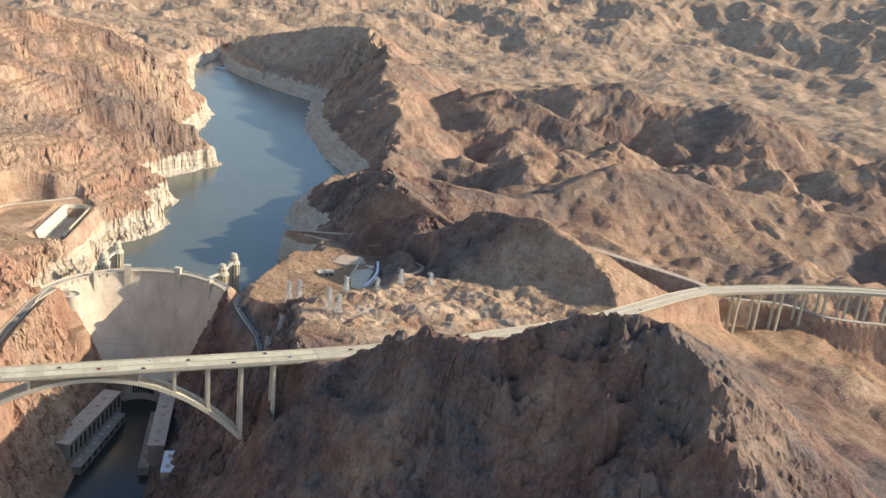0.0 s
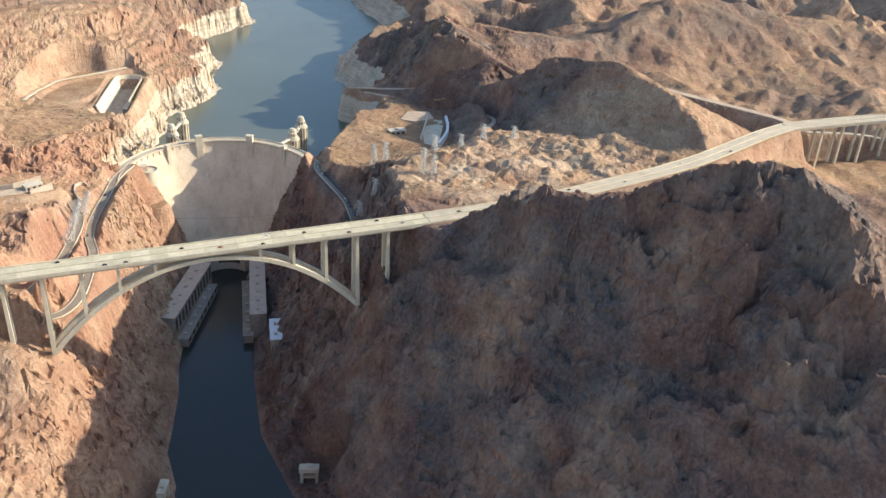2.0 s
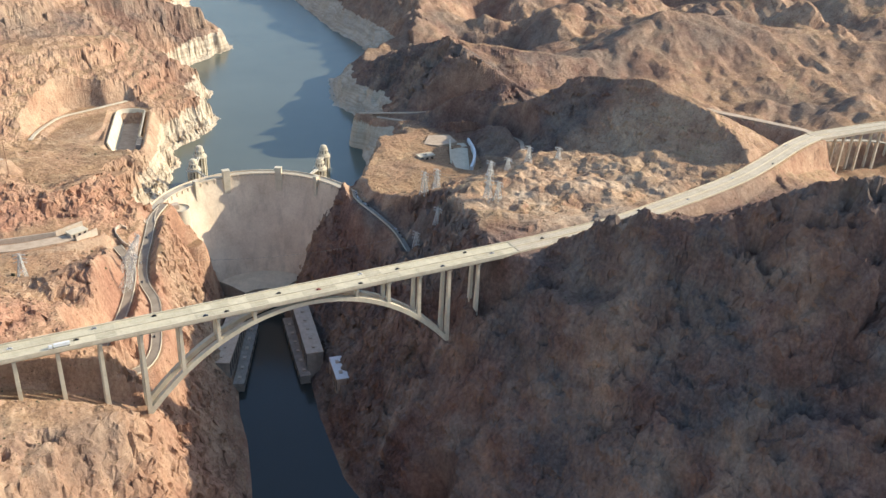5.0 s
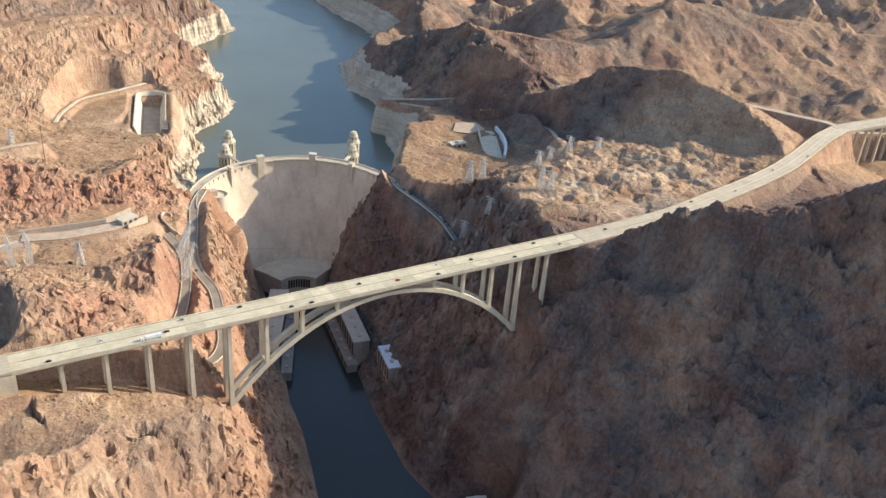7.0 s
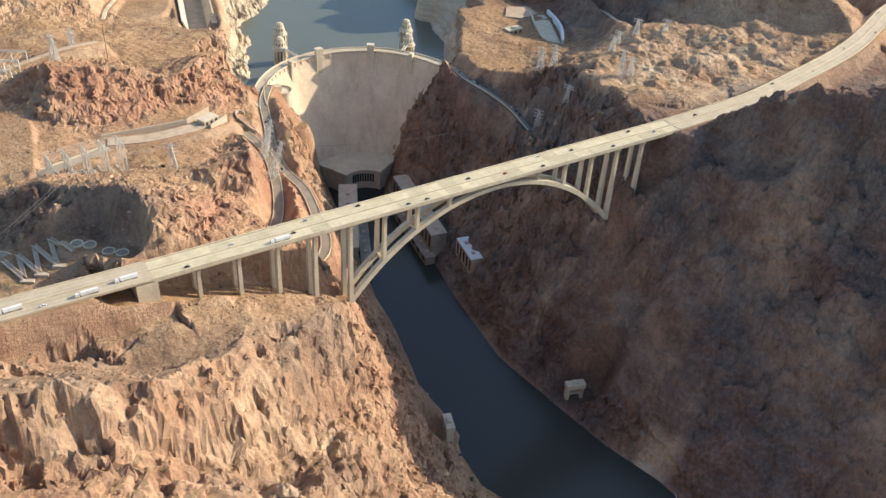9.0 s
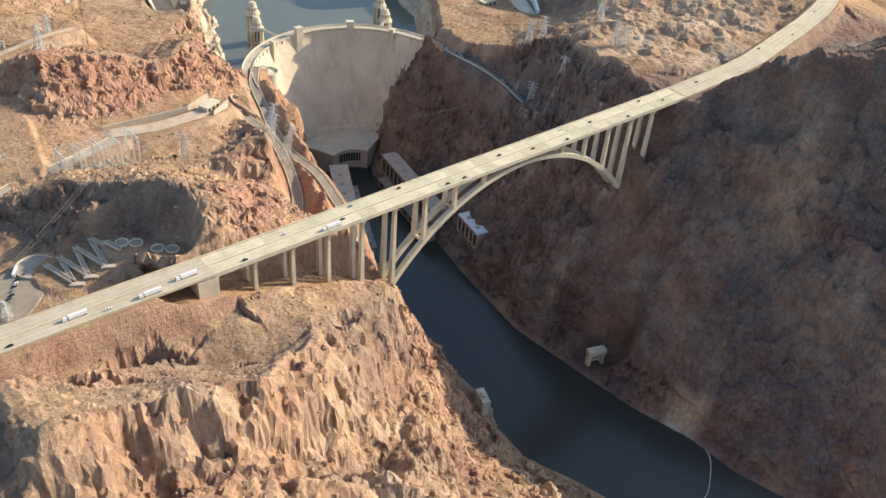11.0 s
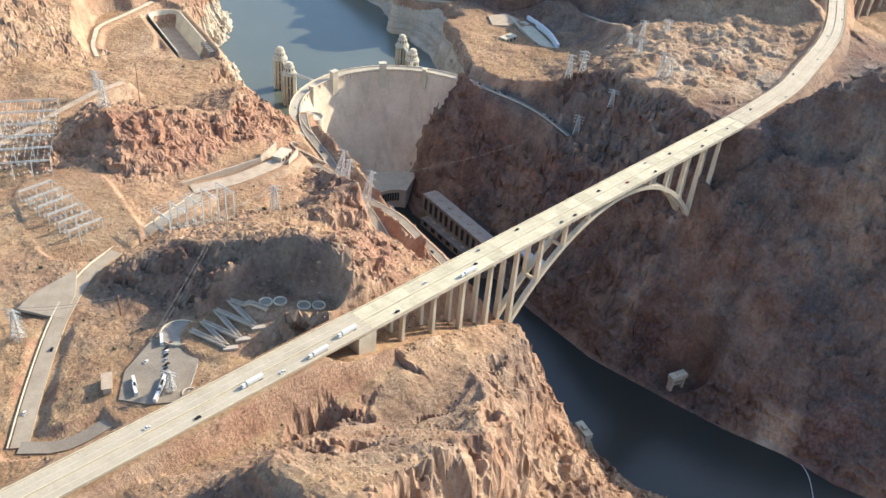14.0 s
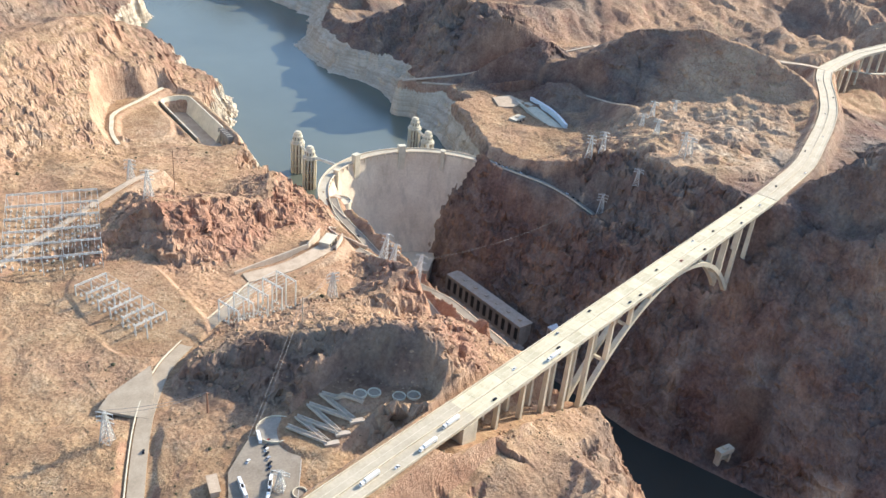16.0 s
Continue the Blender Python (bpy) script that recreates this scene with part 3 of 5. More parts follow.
level(-296, 578, -272, 592, 147.6, 14)
level(45, 487, 60, 480, 1.0, 6)
level(-52, 500, -42, 498, 1.0, 5)
level(275, 815, 262, 780, 106.5, 13)
level(-245, 720, -235, 770, 136.5, 26)


def sheet(name, xs, ys, h, material, dx=0.0, dy=0.0):
    ny, nx = h.shape
    X, Y = np.meshgrid(xs, ys)
    X, Y = X + dx, Y + dy
    me = bpy.data.meshes.new(name)
    co = np.stack([X, Y, h], -1).reshape(-1, 3)
    i = np.arange(nx * ny).reshape(ny, nx)
    q = np.stack([i[:-1, :-1], i[:-1, 1:], i[1:, 1:], i[1:, :-1]], -1).reshape(-1, 4)
    me.vertices.add(len(co)), me.loops.add(q.size), me.polygons.add(len(q))
    me.vertices.foreach_set("co", co.ravel())
    me.loops.foreach_set("vertex_index", q.ravel().astype(np.int32))
    me.polygons.foreach_set("loop_start", np.arange(0, q.size, 4, dtype=np.int32))
    me.update(calc_edges=True)
    me.materials.append(material)
    return new(name, me)


grade([(-215, 541, 152), (-178, 541, 139), (-157, 540, 133), (-135, 540, 124), (-114, 540, 112), (-100, 539, 104)], 8, 3.0)
grade([(-250, 591, 149.5), (-222, 590, 156)], 14, 3.0)
grade([(-224, 588, 157), (-204, 567, 157)], 6, 2.0)
level(-66, 1003, -40, 1042, 114, 26)
level(-24, 956, 0, 1040, 112, 20)
level(-26, 948, -2, 1036, 98.0, 9)
grade(PAD_ROAD, 3.0)
# the steep rock juts out and is undercut, in beds and blocks
JUT_X, JUT_Y = np.zeros(HH.shape), np.zeros(HH.shape)
W, U, V = window(-430, 280, 430, 1100)
Z = HH[W] + 3 * fbm(U, V, 40, 2, 0.5, 211)
FREE = np.clip((slope_of(HH)[W] - 0.45) / 0.5, 0, 1) * np.where((U < -140) & (V > 465) & (V < 530), 0.0, 1.0) * DRY[W] * (np.abs(HH[W] - UNCUT[W]) < 0.05) * np.clip((U + 425) / 20, 0, 1) * np.clip((425 - U) / 20, 0, 1) * np.clip((V - 285) / 20, 0, 1) * np.clip((1095 - V) / 20, 0, 1)
FREE = FREE * np.where((U > 60) & (V < 560), 0.7, 1.0) * np.where((U < -110) & (V < 530), 0.6, 1.0)
JUT_X[W] = FREE * (3.6 * fbm(V, Z * 1.7, 13, 3, 0.6, 213) + 1.0 * fbm(V, Z * 2.2, 4.5, 2, 0.6, 215))
JUT_Y[W] = FREE * (3.6 * fbm(U, Z * 1.7, 13, 3, 0.6, 217) + 1.0 * fbm(U, Z * 2.2, 4.5, 2, 0.6, 219))
GROUND = tagged(sheet("ground", GX, GY, HH, ROCK, JUT_X, JUT_Y), "bare reddish-brown desert rock cut by a deep river canyon", "ground", kind="structure")
GROUND.data.shade_flat()


def paint(name, values):
    a = GROUND.data.attributes.new(name, "FLOAT", "POINT")
    a.data.foreach_set("value", np.clip(values, 0, 1).astype(np.float32).ravel())


paint("ring", np.clip((np.where(XX < 0.25 * (YY - 700) + 60, 99.0, 103.0) + 2.5 * fbm(XX, YY, 30, 3) - HH) / 3, 0, 1) * (DL < 90) * (YY > 800))


def patch(x, y, r):
    return np.exp(-((XX - x) ** 2 + (YY - y) ** 2) / (r * r))


SCREE, _, _ = along(XX, YY, [(100, 541, 0), (91, 538, 0), (67, 542, 0), (46, 532, 0)])
WASTE = 0.5 + fbm(XX, YY, 25, 4, 0.6, 131)
BLOTCH = 0.5 + fbm(XX, YY, 60, 5, 0.55, 151)
EAST_MOUNTAIN = np.clip((XX - 24) / 14, 0, 1) * np.clip((580 - YY) / 25, 0, 1) * np.clip((700 - XX) / 150, 0, 1)
EAST_WALL = np.clip((XX - 26) / 14, 0, 1) * np.clip((240 - XX) / 30, 0, 1) * np.clip((YY - 540) / 20, 0, 1) * np.clip((810 - YY) / 20, 0, 1) * np.clip((STEEP - 0.4) / 0.4, 0, 1)
# shade painted into the hollows and the near mountain's west slope
SHADE_SPOTS = sum(patch(px, py, pr) for px, py, pr in ((-249, 517, 12), (-284, 478, 11), (-236, 508, 8), (-345, 475, 42))) * np.clip(WASTE * 1.3, 0.3, 0.9)
HILLS = np.clip((XX - 250) / 120, 0, 1) * np.clip((YY - 690) / 80, 0, 1) * np.clip(0.36 + 0.9 * fbm(XX, YY, 150, 5, 0.55, 141), 0.05, 0.7) * np.clip((2500 - np.hypot(XX, YY)) / 500, 0.1, 1)
# dark rock on the hill's top, with the shade of its face painted in
HILL_FACE_SHADE = np.clip(patch(-212, 608, 24) + patch(-238, 640, 26) + patch(-256, 655, 20) + patch(-196, 586, 16), 0, 1) * np.clip(0.45 + 0.7 * BLOTCH, 0.4, 0.9)
# duller rock tone of the near mountain
NEAR_ROCK_AND_SHADE = np.clip((-95 - XX) / 25, 0, 1) * np.clip((XX + 420) / 40, 0, 1) * np.clip((530 - YY) / 12, 0, 1) * np.clip((YY - 330) / 40, 0, 1) * np.clip(0.22 + 0.5 * fbm(XX, YY, 34, 4, 0.6, 231), 0.08, 0.5)
# its west flank is coloured dark to deepen the shade there
NEAR_ROCK_AND_SHADE = np.maximum(NEAR_ROCK_AND_SHADE, np.clip((-310 - XX + 4 * fbm(XX, YY, 20, 3)) / 10, 0, 1) * np.clip((YY - 390) / 20, 0, 1) * np.clip((505 - YY) / 20, 0, 1) * 0.85)
# dark rock on the hills by the basin, also standing in for their shade
NEAR_HILLS = np.clip((XX - 235) / 40, 0, 1) * np.clip((540 - XX) / 80, 0, 1) * np.clip((YY - 715) / 25, 0, 1) * np.clip((1260 - YY) / 100, 0, 1) * np.clip(0.5 + 0.6 * BLOTCH, 0.3, 0.9) * np.clip((STEEP - 0.2) / 0.2, 0.3, 1)
NORTHWEST = np.clip((240 - XX) / 60, 0, 1) * np.clip((YY - 1060) / 120, 0, 1) * np.clip(0.40 + 0.9 * fbm(XX, YY, 120, 5, 0.55, 161), 0, 0.8) * np.clip((2600 - YY) / 500, 0, 1)
paint("varnish_and_shade", np.maximum.reduce([EAST_MOUNTAIN * np.clip(0.55 + 0.6 * BLOTCH, 0.5, 0.97), EAST_WALL * np.clip(0.55 + 0.5 * BLOTCH, 0.5, 0.95), HILL_FACE_SHADE, SHADE_SPOTS, HILLS, NEAR_HILLS, NEAR_ROCK_AND_SHADE, NORTHWEST]))
CRAGS = patch(-110, 785, 62) + patch(-160, 800, 40) + patch(-92, 690, 36) + patch(-70, 535, 40) + patch(-150, 590, 35) + patch(-60, 640, 50) + patch(-330, 900, 90) * 0.6
paint("red", np.clip(CRAGS, 0, 1) * np.clip(0.35 + 0.55 * BLOTCH, 0.1, 0.9) * np.clip((STEEP - 0.15) / 0.4, 0.2, 1))
# the last term paints haze: colour grows paler with distance
# the patch at (198, 486) paints the knob's sunlit east side
paint("pale", (patch(52, 412, 13) * 2.2 + np.exp(-(SCREE / 6) ** 2) * 0.7 + patch(198, 486, 6) * 0.9 + patch(290, 620, 95) * 0.75 + patch(200, 590, 45) * 0.6 + patch(-270, 730, 70) * 0.15 + patch(-215, 440, 75) * 0.5 + patch(-20, 990, 60) * 0.4 + np.clip((np.hypot(XX, YY) - 1900) / 900, 0, 0.7)) * np.clip(WASTE, 0, 1.2))


def outline_sheet(name, ring, z, material, label, category):
    bm = bmesh.new()
    f = bm.faces.new([bm.verts.new((x, y, z)) for x, y in ring])
    bmesh.ops.triangulate(bm, faces=[f])
    bmesh.ops.recalc_face_normals(bm, faces=bm.faces)
    if sum(g.normal.z for g in bm.faces) < 0:
        bmesh.ops.reverse_faces(bm, faces=bm.faces)
    me = bpy.data.meshes.new(name)
    bm.to_mesh(me)
    bm.free()
    me.materials.append(material)
    return tagged(new(name, me), label, category, kind="structure")


def grown(ring, by):
    cx, cy = sum(p[0] for p in ring) / len(ring), sum(p[1] for p in ring) / len(ring)
    return [(x + (by if x > cx else -by), y) for x, y in ring]


outline_sheet("lake", [(-42, 826), (-75, 850), (-40, 900), (-10, 960), (5, 1030), (60, 1085), (80, 1110), (70, 1140), (100, 1220), (60, 1290), (140, 1370), (195, 1400), (205, 1425), (160, 1480), (165, 1600), (230, 1830), (210, 2000), (270, 2440), (393, 2700),
                       (430, 2400), (490, 2160), (545, 1992), (500, 1850), (450, 1681), (440, 1550), (440, 1440), (440, 1345), (425, 1270), (380, 1225), (320, 1170), (300, 1110), (292, 1030), (245, 930), (240, 885), (190, 825), (150, 800), (127, 812), (100, 841), (75, 853), (48, 857), (20, 853), (-5, 841), (-26, 822)],
              LAKE_Z, LAKE, "calm blue-grey reservoir water behind the dam", "water")
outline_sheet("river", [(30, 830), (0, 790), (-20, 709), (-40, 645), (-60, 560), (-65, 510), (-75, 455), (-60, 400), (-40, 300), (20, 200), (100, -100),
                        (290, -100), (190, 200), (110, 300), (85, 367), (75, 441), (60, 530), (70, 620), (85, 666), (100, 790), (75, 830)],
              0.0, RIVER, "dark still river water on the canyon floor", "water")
BACKING = sheet("ground_below", np.array([-1500.0, 4900.0]), np.array([-700.0, 4900.0]), np.full((2, 2), -60.0), ROCK)
tagged(BACKING, "bedrock below the canyon", "ground", kind="structure")


# ---- mesh helpers ----
def part(name, bm, material, parent=None, label=""):
    me = bpy.data.meshes.new(name)
    bmesh.ops.recalc_face_normals(bm, faces=bm.faces)
    bm.to_mesh(me)
    bm.free()
    me.materials.append(material)
    ob = new(name, me)
    if parent:
        ob.parent = parent
    if label:
        ob["label"] = label
    return ob


def thing(name, m, label, category, group="", kind=""):
    e = new(name)
    e.matrix_world = m
    return tagged(e, label, category, group, kind)


def box(bm, x0, y0, z0, x1, y1, z1, m=None):
    v = [bm.verts.new((x, y, z)) for z in (z0, z1) for x, y in ((x0, y0), (x1, y0), (x1, y1), (x0, y1))]
    for a in ((0, 3, 2, 1), (4, 5, 6, 7), (0, 1, 5, 4), (1, 2, 6, 5), (2, 3, 7, 6), (3, 0, 4, 7)):
        bm.faces.new([v[i] for i in a])
    if m:
        for p in v:
            p.co = m @ p.co
    return bm


def bar(bm, a, b, w, d=None, up=(0, 0, 1)):
    """A straight square bar from a to b."""
    a, b = Vector(a), Vector(b)
    t = (b - a).normalized()
    s = t.cross(Vector(up))
    s = s.normalized() if s.length > 1e-4 else t.orthogonal().normalized()
    u = s.cross(t)
    d = d or w
    r = [[bm.verts.new(p + s * i * w / 2 + u * j * d / 2) for i, j in ((-1, -1), (1, -1), (1, 1), (-1, 1))] for p in (a, b)]
    for k in range(4):
        bm.faces.new((r[0][k], r[0][(k + 1) % 4], r[1][(k + 1) % 4], r[1][k]))
    bm.faces.new(r[0][::-1]), bm.faces.new(r[1])
    return bm


def tube(bm, rings, n=16, closed=True):
    """A round body through rings (x, y, z, radius)."""
    rows = [[bm.verts.new((x + r * math.cos(2 * math.pi * k / n), y + r * math.sin(2 * math.pi * k / n), z)) for k in range(n)] for x, y, z, r in rings]
    for a, b in zip(rows, rows[1:]):
        for k in range(n):
            bm.faces.new((a[k], a[(k + 1) % n], b[(k + 1) % n], b[k]))
    if closed:
        bm.faces.new(rows[0][::-1]), bm.faces.new(rows[-1])
    return bm


def sweep(bm, line, profile):
    """A profile of (across, up) points carried along a level course; across is to the left."""
    rows = []
    for i, p in enumerate(line):
        a, b = line[max(i - 1, 0)], line[min(i + 1, len(line) - 1)]
        t = Vector((b[0] - a[0], b[1] - a[1], 0)).normalized()
        s = Vector((-t.y, t.x, 0))
        rows.append([bm.verts.new(Vector(p) + s * u + Vector((0, 0, w))) for u, w in profile])
    n = len(profile)
    for a, b in zip(rows, rows[1:]):
        for k in range(n):
            bm.faces.new((a[k], a[(k + 1) % n], b[(k + 1) % n], b[k]))
    bm.faces.new(rows[0][::-1]), bm.faces.new(rows[-1])
    return bm


def slab(half, thick=0.5, over=0.25, shift=0.0):
    return [(shift - half, over - thick), (shift + half, over - thick), (shift + half, over), (shift - half, over)]


def road(name, line, half, material, label, over=0.25, thick=0.9):
    return tagged(part(name, sweep(bmesh.new(), line, slab(half, thick, over)), material), label, "road", kind="structure")


# ---- the arch bridge ----
HALF_SPAN, SPRING_Z, CROWN_Z, RIB_Y = 95.7, 104.0, 154.3, 4.3
bridge = thing("arch_bridge", BRIDGE, "pale concrete twin-rib arch highway bridge spanning the canyon", "bridge")


def arch_z(x):
    k = x / HALF_SPAN
    return SPRING_Z + (CROWN_Z - SPRING_Z) * (1 - (0.86 * k * k + 0.14 * k ** 4))


deck = part("deck", box(bmesh.new(), -203, -8.0, DECK_Z - 1.4, 146, 8.0, DECK_Z - 0.08), PALE_CONCRETE, bridge)
PANEL_X = np.linspace(-203, 146, 34)
panel_mesh = bpy.data.meshes.new("deck_panel")
bm = box(bmesh.new(), -203 + 0.06, -3.5, -0.1, -203 + 349 / 33 - 0.06, 3.5, 0)
bm.to_mesh(panel_mesh)
bm.free()
panel_mesh.materials.append(DECK_PANEL)
for k in range(33):
    for y in (-4.0, 4.0):
        ob = new("deck_panel", panel_mesh)
        ob.parent, ob.location = deck, (349 / 33 * k, y, DECK_Z)
for y in (-7.0, -4.0, -0.9, 0.9, 4.0, 7.0):
    part("lane_line", box(bmesh.new(), -202, y - 0.09, DECK_Z + 0.004, 145, y + 0.09, DECK_Z + 0.02), DECK_CONCRETE, deck)
for y in (-5.2, -1.8, 1.8, 5.2):
    part("girder", box(bmesh.new(), -202, y - 0.7, DECK_Z - 3.4, 145, y + 0.7, DECK_Z - 1.4), PALE_CONCRETE, bridge)
for y in (-7.8, 7.8, 0):
    part("parapet", box(bmesh.new(), -203, y - 0.2, DECK_Z, 146, y + 0.2, DECK_Z + (0.85 if y else 0.6)), PALE_CONCRETE, bridge)
for side in (-1, 1):
    bm = bmesh.new()
    rows = []
    for i in range(49):
        x = -HALF_SPAN + 2 * HALF_SPAN * i / 48
        e = 0.01
        t = Vector((1, 0, (arch_z(x + e) - arch_z(x - e)) / (2 * e))).normalized()
        nrm = Vector((-t.z, 0, t.x))
        hgt = 1.25 + 0.35 * abs(x / HALF_SPAN)
        c = Vector((x, side * RIB_Y, arch_z(x)))
        rows.append([bm.verts.new(c + nrm * a + Vector((0, b, 0))) for a, b in ((-hgt, -1.5), (-hgt, 1.5), (hgt, 1.5), (hgt, -1.5))])
    for a, b in zip(rows, rows[1:]):
        for k in range(4):
            bm.faces.new((a[k], a[(k + 1) % 4], b[(k + 1) % 4], b[k]))
    bm.faces.new(rows[0][::-1]), bm.faces.new(rows[-1])
    part("arch_rib", bm, PALE_CONCRETE, bridge)
PIERS = [-95.7 + 21.27 * k for k in range(-4, 11)]
for x in PIERS:
    w = on_bridge(x)
    if abs(x) < 20:
        continue
    over = abs(x) < HALF_SPAN - 2
    for y in (-RIB_Y, RIB_Y):
        p = on_bridge(x, y)
        z0 = arch_z(x) + 0.8 if over else (SPRING_Z - 1.0 if abs(abs(x) - HALF_SPAN) < 2 else ground(p.x, p.y) - 2.0)
        z1 = DECK_Z - 4.2
        if z1 - z0 < 0.6:
            continue
        g = 0.009 * (z1 - z0)
        bm = bmesh.new()
        lo = [bm.verts.new((x + i * (0.85 + g), y + j * (1.15 + g), z0)) for i, j in ((-1, -1), (1, -1), (1, 1), (-1, 1))]
        hi = [bm.verts.new((x + i * 0.85, y + j * 1.15, z1)) for i, j in ((-1, -1), (1, -1), (1, 1), (-1, 1))]
        for k in range(4):
            bm.faces.new((lo[k], lo[(k + 1) % 4], hi[(k + 1) % 4], hi[k]))
        bm.faces.new(lo[::-1]), bm.faces.new(hi)
        part("column", bm, PALE_CONCRETE, bridge)
    part("pier_cap", box(bmesh.new(), x - 1.0, -6.6, DECK_Z - 4.25, x + 1.0, 6.6, DECK_Z - 3.41), PALE_CONCRETE, bridge)
for x in (-74.4, -53.2, 53.2, 74.4):
    part("rib_strut", box(bmesh.new(), x - 0.7, -2.8, arch_z(x) - 0.9, x + 0.7, 2.8, arch_z(x) + 0.9), PALE_CONCRETE, bridge)
for x0, x1 in ((-212, -201.5), (144.5, 152)):
    part("abutment", box(bmesh.new(), x0, -8.3, DECK_Z - 14, x1, 8.3, DECK_Z - 1.42), PALE_CONCRETE, bridge)
road("road_east", HIGHWAY_EAST, 8.0, ROAD_SURFACE, "pale concrete divided highway curving over a plateau")
road("road_west", HIGHWAY_WEST, 8.2, ROAD_SURFACE, "pale concrete divided highway along the hillside")
road("road_canyon", CANYON_ROAD, 3.0, ASPHALT, "narrow asphalt road with a hairpin above the canyon")
road("road_lot", LOT_ROAD, 3.6, LANE, "asphalt two-lane road through the valley")
road("road_spur", SPUR_ROAD, 3.2, ASPHALT, "asphalt access road to the parking lot")
road("road_back", BACK_ROAD, 2.2, GRAVEL, "pale gravel road along the slope")
road("road_shelf", PAD_ROAD, 1.7, PALE_CONCRETE, "narrow pale road along the edge of a gravel flat")
road("road_gallery", GALLERY_ROAD, 1.9, OLD_CONCRETE, "narrow asphalt road cut into the cliff beside the dam")
road("road_basin", BASIN_ROAD, 2.0, GRAVEL, "pale gravel road climbing from the shore")
road("road_rim", RIM_ROAD, 2.0, GRAVEL, "pale gravel service road above the spillway")
road("road_low", LOW_ROAD, 2.6, ROAD_SURFACE, "pale two-lane road below the viaduct")
road("road_terrace", TERRACE, 5.5, GRAVEL, "pinkish gravel terrace below the crag")
road("road_old", OLD_ROAD, 4.5, GRAVEL, "pale old highway across the hills")

# ---- the dam ----
DAM_X, DAM_Y, DAM_R = 48.0, 767.8, 90.3
dam = thing("arch_dam", pose(DAM_X, DAM_Y, 0), "tall pale concrete arch-gravity dam with a curved crest", "dam")


def dam_ring(bm, profile, a0, a1, n, centre=(0, 0)):
    """Profile of (radius, z) points turned about the dam's centre."""
    rows = []
    for i in range(n + 1):
        a = radians(a0 + (a1 - a0) * i / n)
        rows.append([bm.verts.new((centre[0] + r * math.cos(a), centre[1] + r * math.sin(a), z)) for r, z in profile])
    m = len(profile)
    for a, b in zip(rows, rows[1:]):
        for k in range(m):
            bm.faces.new((a[k], a[(k + 1) % m], b[(k + 1) % m], b[k]))
    bm.faces.new(rows[0][::-1]), bm.faces.new(rows[-1])
    return bm


def dam_face(z):
    """Radius of the downstream face: plumb at the crest, splayed out towards the foot."""
    k = (CREST_Z - z) / CREST_Z
    return DAM_R - 6.5 - 38 * k ** 1.35


face = [(dam_face(z), z) for z in np.linspace(CREST_Z - 1, 2, 16)]
part("dam_wall", dam_ring(bmesh.new(), [(DAM_R + 3, 2), (DAM_R + 1, CREST_Z - 1)] + face, 2, 165, 96), DAM_CONCRETE, dam)
part("crest_road", dam_ring(bmesh.new(), [(DAM_R + 1.4, CREST_Z - 1), (DAM_R + 1.4, CREST_Z), (DAM_R - 7.0, CREST_Z), (DAM_R - 7.0, CREST_Z - 1)], 0, 170, 96), ROAD_SURFACE, dam)
for r in (DAM_R + 1.3, DAM_R - 6.9):
    part("parapet", dam_ring(bmesh.new(), [(r + 0.3, CREST_Z), (r + 0.3, CREST_Z + 1.0), (r - 0.3, CREST_Z + 1.0), (r - 0.3, CREST_Z)], 0, 170, 96), DAM_CONCRETE, dam)

# ---- dam: crest houses, bastion, towers, powerhouse ----
def polar(a, r):
    return r * math.cos(radians(a)), r * math.sin(radians(a))


for a, wide, high in ((59, 3.0, 7.0), (92, 3.0, 7.0), (33, 1.7, 3.6), (113, 1.7, 3.6)):
    turn = pose(*polar(a, DAM_R - 7.2), 0, 0, 0, a)
    house = part("crest_house", box(bmesh.new(), -2.2, -wide, CREST_Z - 17, 2.2, wide, CREST_Z + high, turn), PALE_CONCRETE, dam)
    part("cornice", box(bmesh.new(), -2.5, -wide - 0.3, CREST_Z + high - 0.7, 2.5, wide + 0.3, CREST_Z + high + 0.3, turn), PALE_CONCRETE, house)
for k in range(30):
    a = 6 + k * 4.9
    m = pose(*polar(a, DAM_R - 7.2), 0, 0, 0, a)
    part("corbel", box(bmesh.new(), -0.35, -0.5, CREST_Z - 3.4, 0.3, 0.5, CREST_Z - 0.2, m), DAM_CONCRETE, dam)
bx, by = -6 - DAM_X, 817 - DAM_Y
bastion = part("bastion", tube(bmesh.new(), [(bx, by, 76, 9.2), (bx, by, 96, 8.2), (bx, by, 97, 8.2)], 28), PALE_CONCRETE, dam)
part("bastion_parapet", dam_ring(bmesh.new(), [(8.4, 96.5), (8.4, 98.3), (7.8, 98.3), (7.8, 96.5)], 0, 359.9, 28, (bx, by)), PALE_CONCRETE, bastion)
part("bastion_house", box(bmesh.new(), bx - 6.5, by - 1, 97, bx - 0.5, by + 5.5, 101.5), BUILDING, bastion)


